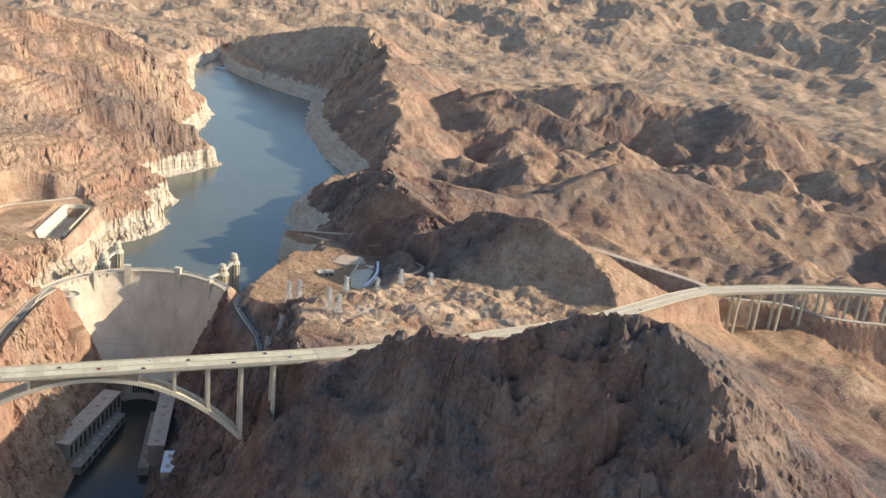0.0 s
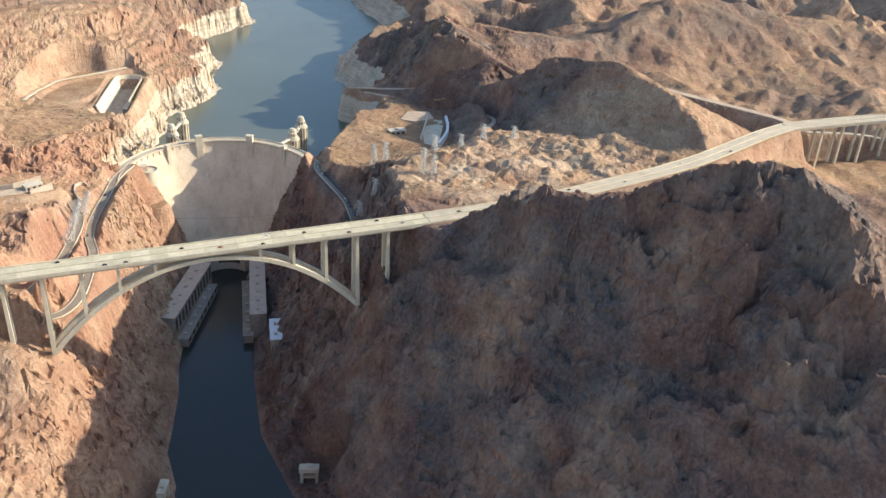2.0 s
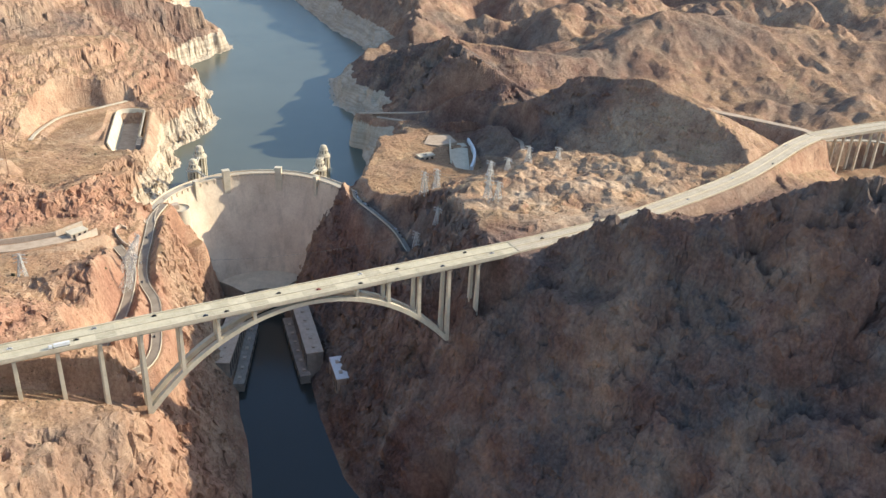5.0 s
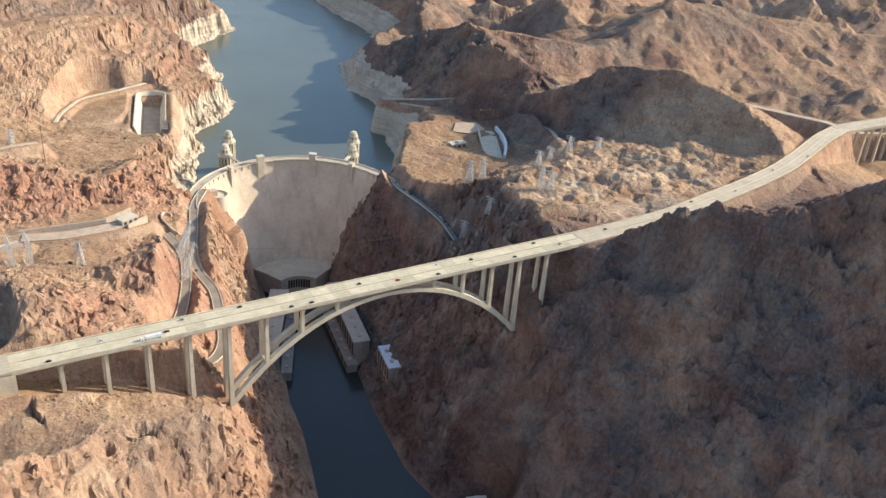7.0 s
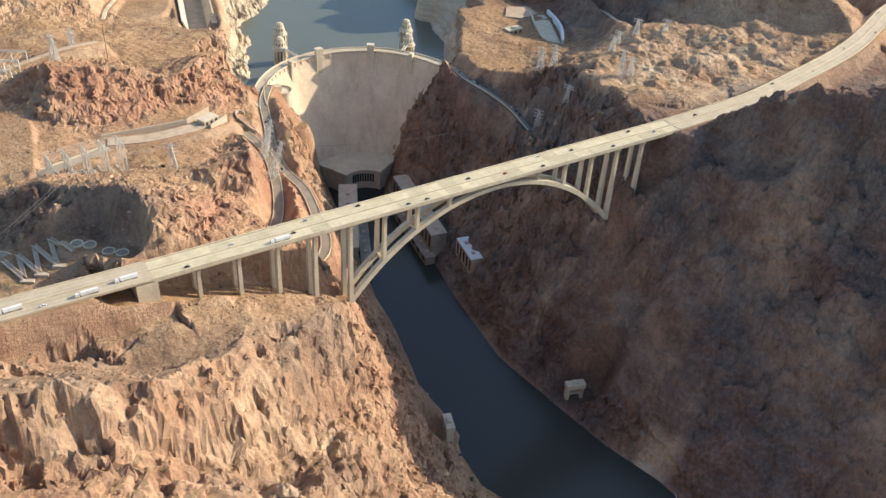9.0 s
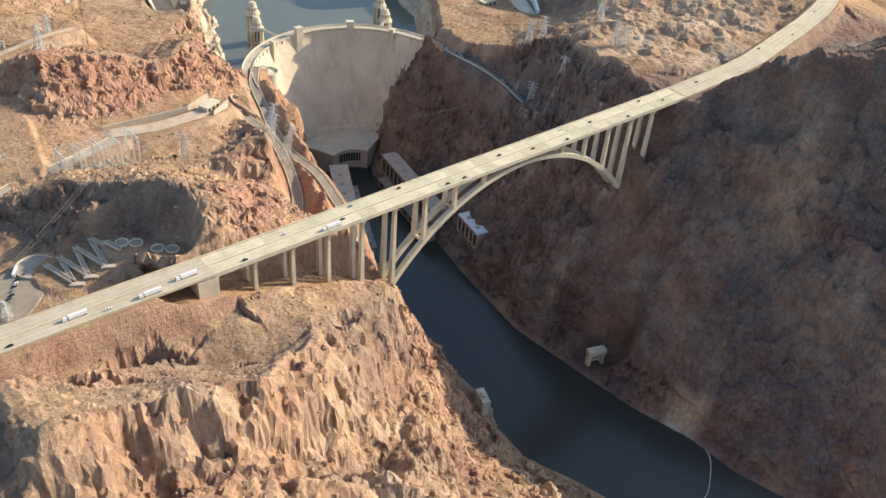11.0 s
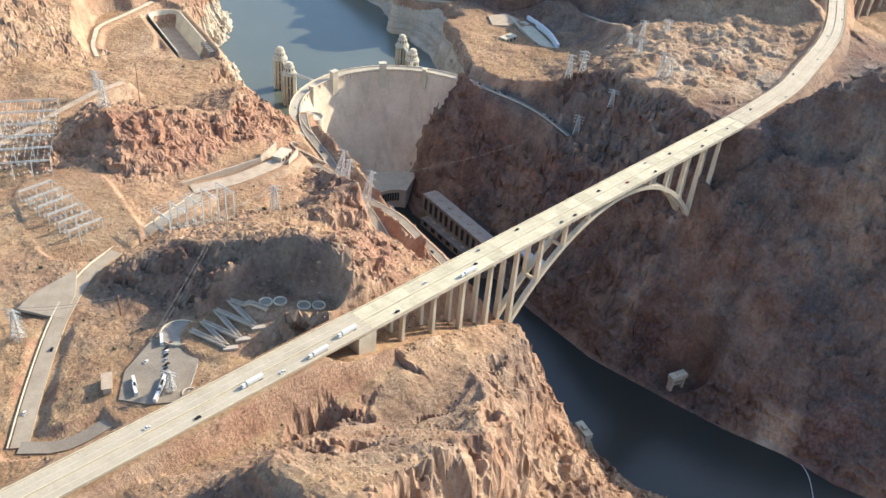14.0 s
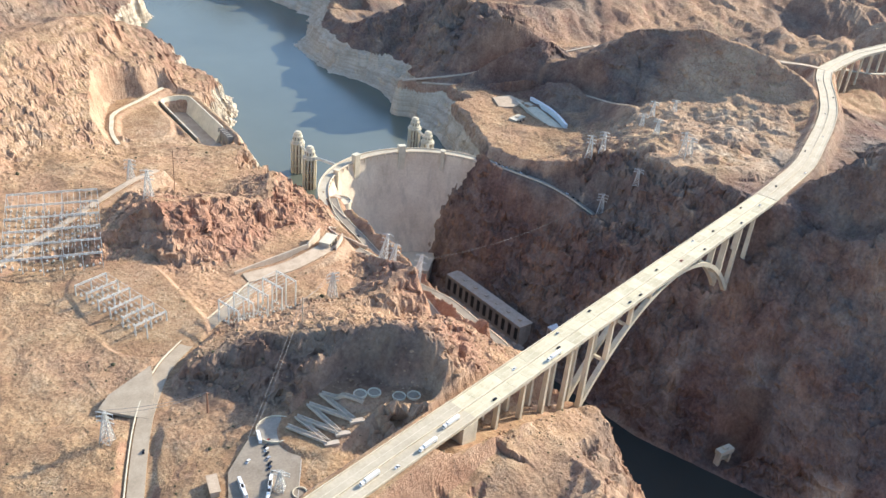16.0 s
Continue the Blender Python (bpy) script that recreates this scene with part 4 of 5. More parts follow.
def intake_tower(x, y):
    t = thing("intake_tower", pose(x, y, 0), "pale fluted concrete intake tower standing in the lake", "tower", "intake towers")
    # dark brown core behind the pale ribs
    part("shaft", tube(bmesh.new(), [(0, 0, 40, 5.0), (0, 0, 101.5, 4.3)], 24), DARK_SHAFT, t)
    for k in range(12):
        a = 30 * k
        m = pose(*polar(a, 5.2), 0, 0, 0, a)
        part("rib", box(bmesh.new(), -1.2, -0.72, 40, 0.9, 0.72, 101.0, m), PALE_CONCRETE, t)
    for z in (80, 90):
        part("band", tube(bmesh.new(), [(0, 0, z, 5.5), (0, 0, z + 1.0, 5.5)], 24), PALE_CONCRETE, t)
    ring = part("gallery", tube(bmesh.new(), [(0, 0, 101.2, 6.6), (0, 0, 102.4, 6.6), (0, 0, 102.4, 5.6), (0, 0, 104.2, 5.4)], 24), PALE_CONCRETE, t)
    head = part("head", tube(bmesh.new(), [(0, 0, 104.0, 4.6), (0, 0, 108.6, 4.4), (0, 0, 108.6, 3.6), (0, 0, 111.6, 3.4), (0, 0, 111.6, 2.4), (0, 0, 112.6, 2.2)], 10), PALE_CONCRETE, t)
    for k in range(10):
        a = 36 * k
        part("window", box(bmesh.new(), -0.2, -0.35, 105.0, 0.12, 0.35, 107.6, pose(*polar(a + 18, 4.2), 0, 0, 0, a + 18)), DARK, head)
    return t


TOWERS = ((39, 918), (25, 887), (150, 875), (134, 845))
for x, y in TOWERS:
    intake_tower(x, y)
for (x, y), (u, v) in ((TOWERS[0], TOWERS[1]), (TOWERS[2], TOWERS[3])):
    c = Vector((DAM_X, DAM_Y))
    shore = c + (Vector((u, v)) - c).normalized() * (DAM_R + 1.0)
    w = thing("footbridge", pose(shore.x, shore.y, CREST_Z), "slim steel footbridge from the dam crest to the towers", "bridge", "footbridges")
    for a, b in ((shore, Vector((u, v))), (Vector((u, v)), Vector((x, y)))):
        d = (b - a).normalized() * 4.2
        p, q = (a + (d * 0 if a == shore else d)) - shore, b - d - shore
        part("walkway", bar(bmesh.new(), (p.x, p.y, -2.4), (q.x, q.y, -2.4), 2.0, 0.6), PALE_CONCRETE, w)
        for s in (-1, 1):
            o = Vector((-d.y, d.x)).normalized() * s * 0.95
            part("railing", bar(bmesh.new(), (p.x + o.x, p.y + o.y, -1.4), (q.x + o.x, q.y + o.y, -1.4), 0.12, 0.9), STEEL, w)


def long_house(name, a, b, wide, z0, z1, label, bays, wall=BUILDING, roof=PALE_CONCRETE, group=""):
    """A long flat-roofed building along the line a to b, with a window in every bay."""
    ang = math.degrees(math.atan2(b[1] - a[1], b[0] - a[0]))
    n = math.hypot(b[0] - a[0], b[1] - a[1])
    t = thing(name, pose(a[0], a[1], z0, 0, 0, ang), label, "building", group)
    h = z1 - z0
    part("shell", box(bmesh.new(), 0, -wide / 2, -12, n, wide / 2, h), wall, t)
    r = part("roof", box(bmesh.new(), -0.4, -wide / 2 - 0.4, h, n + 0.4, wide / 2 + 0.4, h + 0.7), roof, t)
    for k in range(int(n // 14)):
        part("roof_vent", box(bmesh.new(), 6 + 14 * k, -1.2, h + 0.7, 9 + 14 * k, 1.4, h + 1.8), BUILDING, r)
    for k in range(bays):
        x = (k + 0.5) * n / bays
        for s in (-1, 1):
            part("window", box(bmesh.new(), x - n / bays * 0.24, s * wide / 2 - 0.12, h * 0.25, x + n / bays * 0.24, s * wide / 2 + 0.12, h * 0.85), DARK, t)
            part("pilaster", box(bmesh.new(), x + n / bays * 0.42, s * wide / 2 - 0.1, -1, x + n / bays * 0.58, s * wide / 2 + 0.45, h - 0.2), wall, t)
    return t


long_house("powerhouse_wing", (-16, 682), (27, 764), 15, 6, 24, "long concrete powerhouse wing with a grey flat roof at the river", 12, OLD_CONCRETE, BUILDING, group="powerhouse")
long_house("powerhouse_wing", (56, 664), (75, 756), 13, 6, 24, "long concrete powerhouse wing with a grey flat roof at the river", 12, OLD_CONCRETE, BUILDING, group="powerhouse")
ph = thing("powerhouse", pose(DAM_X, DAM_Y, 0), "curved concrete powerhouse with a pale roof at the dam's foot", "building", "powerhouse")
part("hall", dam_ring(bmesh.new(), [(53, 0), (53, 18), (22, 18), (22, 0)], 28, 118, 40), BUILDING, ph)
part("roof", dam_ring(bmesh.new(), [(55, 18), (52, 20.2), (36, 20.2), (21.4, 18.8), (21.4, 18)], 27, 119, 40), PALE_CONCRETE, ph)
for k in range(9):
    a = 46 + 6 * k
    part("window", box(bmesh.new(), -0.4, -0.8, 7, 0.3, 0.8, 15, pose(*polar(a, 22.0), 0, 0, 0, a)), DARK, ph)
for a, b in (((-5, 672), (33, 752)), ((46, 660), (63, 748))):
    q = long_house("quay", a, b, 8, 0.5, 7, "low concrete quay along the river", 8, OLD_CONCRETE, OLD_CONCRETE)
long_house("valve_house", (-37, 652), (-30, 672), 7, 10, 28, "small concrete valve house with a pale roof on the cliff", 3)
long_house("valve_house", (60, 617), (66, 646), 9, 12, 28, "pale concrete valve house with dark windows on the cliff", 5, BUILDING, WHITE)


def river_gate(x, y, turn):
    z = max(ground(x, y), 0)
    t = thing("gauging_portal", pose(x, y, 0, 0, 0, turn), "white concrete portal frame at the water's edge", "portal", "river portals")
    for s in (-1, 1):
        part("leg", box(bmesh.new(), s * 5 - 1, -2.2, -4, s * 5 + 1, 2.2, 10), PALE_CONCRETE, t)
    part("lintel", box(bmesh.new(), -6.6, -2.8, 10, 6.6, 2.8, 13.5), PALE_CONCRETE, t)
    part("tie_beam", box(bmesh.new(), -3.9, -1.2, 4.2, 3.9, 1.2, 5.6), PALE_CONCRETE, t)
    part("hoist", box(bmesh.new(), -2.0, -1.4, 13.5, 2.0, 1.4, 15.2), PALE_CONCRETE, t)
    return t


river_gate(50, 485, -20)
river_gate(-43, 499, 70)

# ---- the viaduct ----
VIADUCT = smooth_line([(545, 626, 152), (580, 627, 151), (649, 625, 150), (700, 617, 149.5), (757, 603, 149), (860, 560, 148), (1000, 470, 147), (1150, 360, 146)])
viaduct = thing("viaduct", pose(0, 0, 0), "curving pale concrete highway viaduct on slim columns", "bridge")
part("deck", sweep(bmesh.new(), VIADUCT, slab(8.4, 2.2, 0.3)), ROAD_SURFACE, viaduct)
for s in (-8.2, 0, 8.2):
    part("parapet", sweep(bmesh.new(), VIADUCT, [(s - 0.2, 0.3), (s + 0.2, 0.3), (s + 0.2, 1.1), (s - 0.2, 1.1)]), PALE_CONCRETE, viaduct)
for i in range(6, len(VIADUCT) - 4, 4):
    x, y, z = VIADUCT[i]
    for s in (-4.5, 4.5):
        g = ground(x, y + s)
        if z - 2 - g > 2:
            part("column", box(bmesh.new(), x - 1.1, y + s - 1.0, g - 2, x + 1.1, y + s + 1.0, z - 1.9), PALE_CONCRETE, viaduct)

for course, half in ((HIGHWAY_EAST, 8.0), (HIGHWAY_WEST, 8.2)):
    for s in (-half + 0.3, 0.0, half - 0.3):
        b = part("road_barrier", sweep(bmesh.new(), course, [(s - 0.2, 0.25), (s + 0.2, 0.25), (s + 0.2, 0.95), (s - 0.2, 0.95)]), PALE_CONCRETE)
        tagged(b, "low pale concrete barrier along the highway", "barrier", kind="structure")
    for s in (-4.0, 4.0):
        b = part("lane_line", sweep(bmesh.new(), course, [(s - 0.08, 0.252), (s + 0.08, 0.252), (s + 0.08, 0.275), (s - 0.08, 0.275)]), DECK_CONCRETE)
        tagged(b, "white painted lane line", "road marking", kind="structure")

wall = part("gallery_wall", sweep(bmesh.new(), GALLERY_ROAD, [(-2.2, -0.5), (-1.9, -0.5), (-1.9, 0.9), (-2.2, 0.9)]), PALE_CONCRETE)
tagged(wall, "low pale parapet wall along the cliff road", "wall", kind="structure")
for course, o in ((CANYON_ROAD, 3.1), (CANYON_ROAD, -3.1), (LOT_ROAD, 4.6)):
    k = part("kerb", sweep(bmesh.new(), course, [(o - 0.25, -0.4), (o + 0.25, -0.4), (o + 0.25, 0.6), (o - 0.25, 0.6)]), PALE_CONCRETE)
    tagged(k, "low pale concrete kerb wall beside the road", "kerb", kind="structure")

# ---- vehicles ----
CAR_PAINTS = [mat("black_paint", (0.02, 0.02, 0.022), 0.3), mat("white_car_paint", (0.75, 0.75, 0.74), 0.3), mat("dark_blue_paint", (0.03, 0.05, 0.09), 0.3),
              mat("silver_paint", (0.45, 0.46, 0.47), 0.3, 0.5), mat("red_paint", (0.30, 0.04, 0.03), 0.35)]
GLASS = mat("dark_glass", (0.02, 0.025, 0.03), 0.08)
RUBBER = mat("tyre_rubber", (0.02, 0.02, 0.02), 0.9)


def taper(bm, x0, x1, w, z0, z1, inset, wi=0.12):
    lo = [bm.verts.new((x, y, z0)) for x, y in ((x0, -w), (x1, -w), (x1, w), (x0, w))]
    hi = [bm.verts.new((x, y, z1)) for x, y in ((x0 + inset, -w + wi), (x1 - inset, -w + wi), (x1 - inset, w - wi), (x0 + inset, w - wi))]
    for k in range(4):
        bm.faces.new((lo[k], lo[(k + 1) % 4], hi[(k + 1) % 4], hi[k]))
    bm.faces.new(lo[::-1]), bm.faces.new(hi)
    return bm


def wheels(t, xs, w, r):
    for x in xs:
        for s in (-1, 1):
            bm = tube(bmesh.new(), [(0, 0, -0.09, r), (0, 0, 0.09, r)], 12)
            bm.transform(pose(x, s * w, r, 90, 0, 0))
            part("wheel", bm, RUBBER, t)


def car(m, paint):
    t = thing("car", m, "%s car on the road" % ("black", "white", "dark blue", "silver", "red")[paint], "car", "cars")
    part("body", taper(bmesh.new(), -1.4, 1.4, 0.56, 0.18, 0.55, 0.08, 0.05), CAR_PAINTS[paint], t)
    part("cabin", taper(bmesh.new(), -0.95, 0.6, 0.52, 0.55, 0.92, 0.3, 0.1), GLASS, t)
    part("roof", box(bmesh.new(), -0.6, -0.4, 0.92, 0.28, 0.4, 0.96), CAR_PAINTS[paint], t)
    wheels(t, (-0.85, 0.85), 0.5, 0.2)
    return t


def bus(m):
    t = thing("coach", m, "long white tour coach with dark windows in the parking lot", "bus", "tour coaches")
    part("body", taper(bmesh.new(), -3.6, 3.6, 0.76, 0.22, 2.0, 0.1, 0.06), WHITE, t)
    for s in (-1, 1):
        part("window_band", box(bmesh.new(), -3.3, s * 0.74 - 0.03, 1.1, 3.2, s * 0.74 + 0.03, 1.7), GLASS, t)
    wheels(t, (-2.3, 2.4), 0.66, 0.3)
    return t


def lorry(m):
    t = thing("lorry", m, "white articulated lorry with a box trailer on the highway", "lorry", "lorries")
    part("trailer", taper(bmesh.new(), -7.6, 0.6, 0.78, 0.65, 2.35, 0.05, 0.03), WHITE, t)
    part("cab", taper(bmesh.new(), 1.0, 3.2, 0.74, 0.35, 1.9, 0.25, 0.08), WHITE, t)
    part("windscreen", box(bmesh.new(), 2.9, -0.6, 1.15, 3.1, 0.6, 1.65), GLASS, t)
    part("chassis", box(bmesh.new(), -7.4, -0.4, 0.3, 2.8, 0.4, 0.65), RUBBER, t)
    wheels(t, (-6.9, -6.2, 0.6, 2.4), 0.66, 0.3)
    return t


def road_pose(course, s, across, over=0.27, flip=False):
    """A place s metres along a course."""
    for a, b in zip(course, course[1:]):
        d = math.hypot(b[0] - a[0], b[1] - a[1])
        if s <= d:
            ang = math.degrees(math.atan2(b[1] - a[1], b[0] - a[0]))
            k = s / d
            return pose(a[0] + k * (b[0] - a[0]), a[1] + k * (b[1] - a[1]), a[2] + k * (b[2] - a[2]) + over, 0, 0, ang + (180 if flip else 0)) @ pose(0, -across if flip else across, 0)
        s -= d


for k, (x, y) in enumerate(((-186, -5.5), (-160, 2.4), (-128, -2.4), (-118, 5.4), (-86, 5.6), (-60, -5.2), (-48, -5.4), (-15, 2.6), (8, -2.4), (34, -5.4), (38, 5.2), (62, 2.4), (90, -5.3), (112, 5.4), (128, -2.2))):
    car(BRIDGE @ pose(x, y, DECK_Z + 0.01, 0, 0, 180 if y > 0 else 0), (0, 1, 0, 3, 0, 2, 0, 0, 4, 0, 1, 0, 2, 0, 3)[k])
lorry(BRIDGE @ pose(-139, -5.5, DECK_Z + 0.01, 0, 0, 180))
for s, a in ((14, -5.6), (33, -5.6), (66, -5.6)):
    lorry(road_pose(HIGHWAY_WEST, s, 5.6 if s == 33 else 2.6))
for s, a, p in ((50, 5.4, 1), (92, 5.6, 0), (110, -2.4, 1)):
    car(road_pose(HIGHWAY_WEST, s, a), p)
for s, a, p in ((25, 2.4, 0), (70, -5.4, 1), (120, 5.2, 0), (170, -2.4, 3), (240, 2.6, 1), (300, -5.2, 0), (360, 5.4, 1)):
    car(road_pose(HIGHWAY_EAST, s, a), p)
for s, p in ((10, 1), (15, 0), (20, 1), (25, 3), (36, 0), (41, 1), (47, 0), (86, 1), (92, 0), (97, 0)):
    car(road_pose(GALLERY_ROAD, s, 1.2), p)
for s, p in ((60, 0), (100, 1), (130, 2), (205, 0)):
    car(road_pose(CANYON_ROAD, s, -1.3), p)
car(road_pose(LOT_ROAD, 62, -1.6), 0)
car(road_pose(LOT_ROAD, 20, 1.6), 1)

# ---- parking lot, plaza, ramps ----
def pad(name, ring, z, thick, material, label, category="pavement"):
    bm = bmesh.new()
    f = bm.faces.new([bm.verts.new((x, y, z)) for x, y in ring])
    r = bmesh.ops.extrude_face_region(bm, geom=[f])
    for v in r["geom"]:
        if isinstance(v, bmesh.types.BMVert):
            v.co.z -= thick
    return tagged(part(name, bm, material), label, category, kind="structure")


LOT_Z = 147.9
pad("parking_lot", [(-304, 583), (-293, 597), (-272, 608), (-258, 590), (-270, 576), (-284, 564), (-296, 572)], LOT_Z, 1.5, ASPHALT, "asphalt parking lot with coaches and cars")
pad("layby", [(-305, 678), (-296, 684), (-268, 690), (-278, 672), (-292, 656)], 140.15, 1.5, LANE, "triangular asphalt lay-by at the road bend")
plaza = part("plaza", tube(bmesh.new(), [(-261, 603, LOT_Z - 1.5, 8.8), (-261, 603, LOT_Z + 0.55, 8.8)], 40), OLD_CONCRETE)
tagged(plaza, "round grey concrete plaza beside the parking lot", "pavement", kind="structure")
kerb = part("kerb", dam_ring(bmesh.new(), [(9.1, LOT_Z - 1), (9.1, LOT_Z + 1.2), (8.7, LOT_Z + 1.2), (8.7, LOT_Z - 1)], 0, 359.9, 40, (-261, 603)), PALE_CONCRETE)
tagged(kerb, "low curved concrete wall round the plaza", "kerb", kind="structure")
for x, y, a in ((-287, 577, 42), (-284.5, 579.5, 42), (-291, 573.5, 42), (-294, 587, 68), (-296, 583, 68), (-270, 604, 60)):
    bus(pose(x, y, LOT_Z, 0, 0, a))
for k, (x, y) in enumerate(((-274, 594), (-272.6, 596), (-271.3, 598), (-277, 588.5), (-279, 586.4), (-268, 600), (-275.6, 591.4), (-283, 596), (-281, 583.5))):
    car(pose(x, y, LOT_Z, 0, 0, 20), (0, 1, 0, 0, 2, 4, 3, 1, 0)[k])
for k in range(12):
    m = pose(-266 + k * 0.0 - 1.6 * k, 580.5 - 1.55 * k, LOT_Z, 0, 0, 45)
    ln = part("bay_line", box(bmesh.new(), -2.0, -0.06, 0.004, 0.4, 0.06, 0.02, m), WHITE)
    tagged(ln, "white painted parking bay line", "road marking", kind="structure")
shelter = thing("shelter", pose(-303, 594, LOT_Z, 0, 0, 62), "small sandstone shelter with a flat roof by the lot", "building")
part("shell", box(bmesh.new(), -5, -1.8, -1, 5, 1.8, 2.2), BUILDING, shelter)
part("roof", box(bmesh.new(), -5.4, -2.3, 2.2, 5.4, 2.3, 2.6), GRAVEL, shelter)

ramp = thing("ramp", pose(0, 0, 0), "zigzag pale concrete access ramp up the hillside", "ramp")
LEGS = [(-257, 600), (-251, 579), (-249.5, 602), (-244, 579), (-241, 603), (-235, 579), (-233, 603), (-226, 582)]
for k, ((ax, ay), (bx2, by2)) in enumerate(zip(LEGS, LEGS[1:])):
    pts = []
    for i in range(9):
        u = i / 8
        x, y = ax + (bx2 - ax) * u, ay + (by2 - ay) * u
        pts.append((x, y, ground(x, y) + 0.7))
    leg = part("flight", sweep(bmesh.new(), pts, [(-1.0, -2.5), (1.0, -2.5), (1.0, 0), (-1.0, 0)]), BUILDING, ramp)
    for s in (-1, 1):
        part("ramp_wall", sweep(bmesh.new(), pts, [(s - 0.15, -0.2), (s + 0.15, -0.2), (s + 0.15, 0.8), (s - 0.15, 0.8)]), BUILDING, leg)
for k in (1, 3, 5):
    x, y = LEGS[k]
    g = ground(x, y)
    part("landing", box(bmesh.new(), -3.4, -1.3, -1.5, 3.4, 1.3, 0.9, pose(x + 0.8, y - 1.2, g, 0, 0, -30)), BUILDING, ramp)
for x, y in ((-223, 587), (-217.5, 583), (-211, 573), (-205.5, 568.5), (-279.5, 566.5)):
    g = ground(x, y)
    p = thing("planter_ring", pose(x, y, g), "round pale concrete seating ring on the terrace", "planter", "seating rings")
    part("wall", dam_ring(bmesh.new(), [(3.3, -2), (3.3, 1.0), (2.8, 1.0), (2.8, -2)], 0, 359.9, 24), PALE_CONCRETE, p)
    part("floor", tube(bmesh.new(), [(0, 0, -2, 2.8), (0, 0, 0.35, 2.8)], 24), ASPHALT, p)

# ---- terrace by the crag and the curved wall above the canyon road ----
for a, b, h in (((-170, 746), (-112, 742), 2.0), ((-112, 742), (-92, 752), 4.0), ((-100, 728), (-84, 738), 3.0)):
    g = max(ground(*a), ground(*b))
    w = part("retaining_wall", bar(bmesh.new(), (a[0], a[1], g + h / 2 - 2), (b[0], b[1], g + h / 2 - 2), 0.8, h + 4), BUILDING)
    tagged(w, "sandy concrete retaining wall", "wall", kind="structure")
long_house("visitor_building", (-104, 735), (-92, 740), 7, 126, 130, "low sandy visitor building on the terrace", 3)
rim = []
for k in range(15):
    a = radians(60 + 15 * k)
    rim.append((-62 + 7 * math.cos(a), 752 + 20 * math.sin(a), ground(-62 + 7 * math.cos(a), 752 + 20 * math.sin(a))))
tagged(part("curved_wall", sweep(bmesh.new(), rim, [(-0.4, -3), (0.4, -3), (0.4, 2.2), (-0.4, 2.2)]), BUILDING), "curved sandy concrete wall beside the road", "wall", kind="structure")

# ---- spillway channel west of the lake, spillway basin east ----
spill = thing("spillway", pose(-12, 999, 0, 0, 0, 74), "white concrete-lined spillway channel in the rock", "spillway")
for s, x0, high in ((-1, -30, 112.5), (1, -46, 112.5)):
    for k in range(6):
        a, b = x0 + (46 - x0) * k / 6 + 0.1, x0 + (46 - x0) * (k + 1) / 6 - 0.1
        bm = bmesh.new()
        v = [bm.verts.new(p) for p in ((a, s * 8, 98), (b, s * 8, 98), (b, s * 14, high), (a, s * 14, high), (a, s * 9, 90), (b, s * 9, 90), (b, s * 15.2, high), (a, s * 15.2, high))]
        for f in ((0, 1, 2, 3), (3, 2, 6, 7), (7, 6, 5, 4), (4, 5, 1, 0), (0, 3, 7, 4), (1, 5, 6, 2)):
            bm.faces.new([v[i] for i in f])
        part("lining", bm, PALE_CONCRETE, spill)
bm = bmesh.new()
rows = [[bm.verts.new((46 + r * math.sin(radians(c)) * 0.7, r * math.cos(radians(c)), z)) for r, z in ((8, 98), (14, 112.5), (15.2, 112.5), (9, 90))] for c in range(0, 181, 15)]
for p, q in zip(rows, rows[1:]):
    for k in range(4):
        bm.faces.new((p[k], p[(k + 1) % 4], q[(k + 1) % 4], q[k]))
part("end_wall", bm, PALE_CONCRETE, spill)
part("channel_floor", box(bmesh.new(), -52, -8.4, 90, 52, 8.4, 98.6), GRAVEL, spill)
for k in range(6):
    part("gate_pier", box(bmesh.new(), -49 + 4.2 * k, -16.5, 92, -47.2 + 4.2 * k, -11.5, 110.5), OLD_CONCRETE, spill)
basin = thing("spillway_basin", pose(268, 812, 0, 0, 0, 62), "grey concrete spillway basin with a curved white weir", "spillway")
part("basin_floor", box(bmesh.new(), -42, -9, 100, 34, 8, 107.3), PALE_CONCRETE, basin)
part("inner_wall", box(bmesh.new(), -42, 8, 100, 34, 9.5, 111), PALE_CONCRETE, basin)
weir = [(-40 + 4.5 * k, -10 - 5 * math.sin(k / 17 * math.pi), 111.5) for k in range(18)]
part("weir", sweep(bmesh.new(), weir, [(-1.2, -8), (1.2, -8), (1.2, 0.5), (-1.2, 0.5)]), WHITE, basin)
pad("basin_pad", [(246, 846), (262, 866), (283, 860), (280, 838), (258, 836)], 110.5, 6, GRAVEL, "pale gravel pad beside the spillway")
long_house("gatehouse", (222, 812), (238, 812), 8, 107, 113, "small pale concrete gatehouse by the spillway", 3)

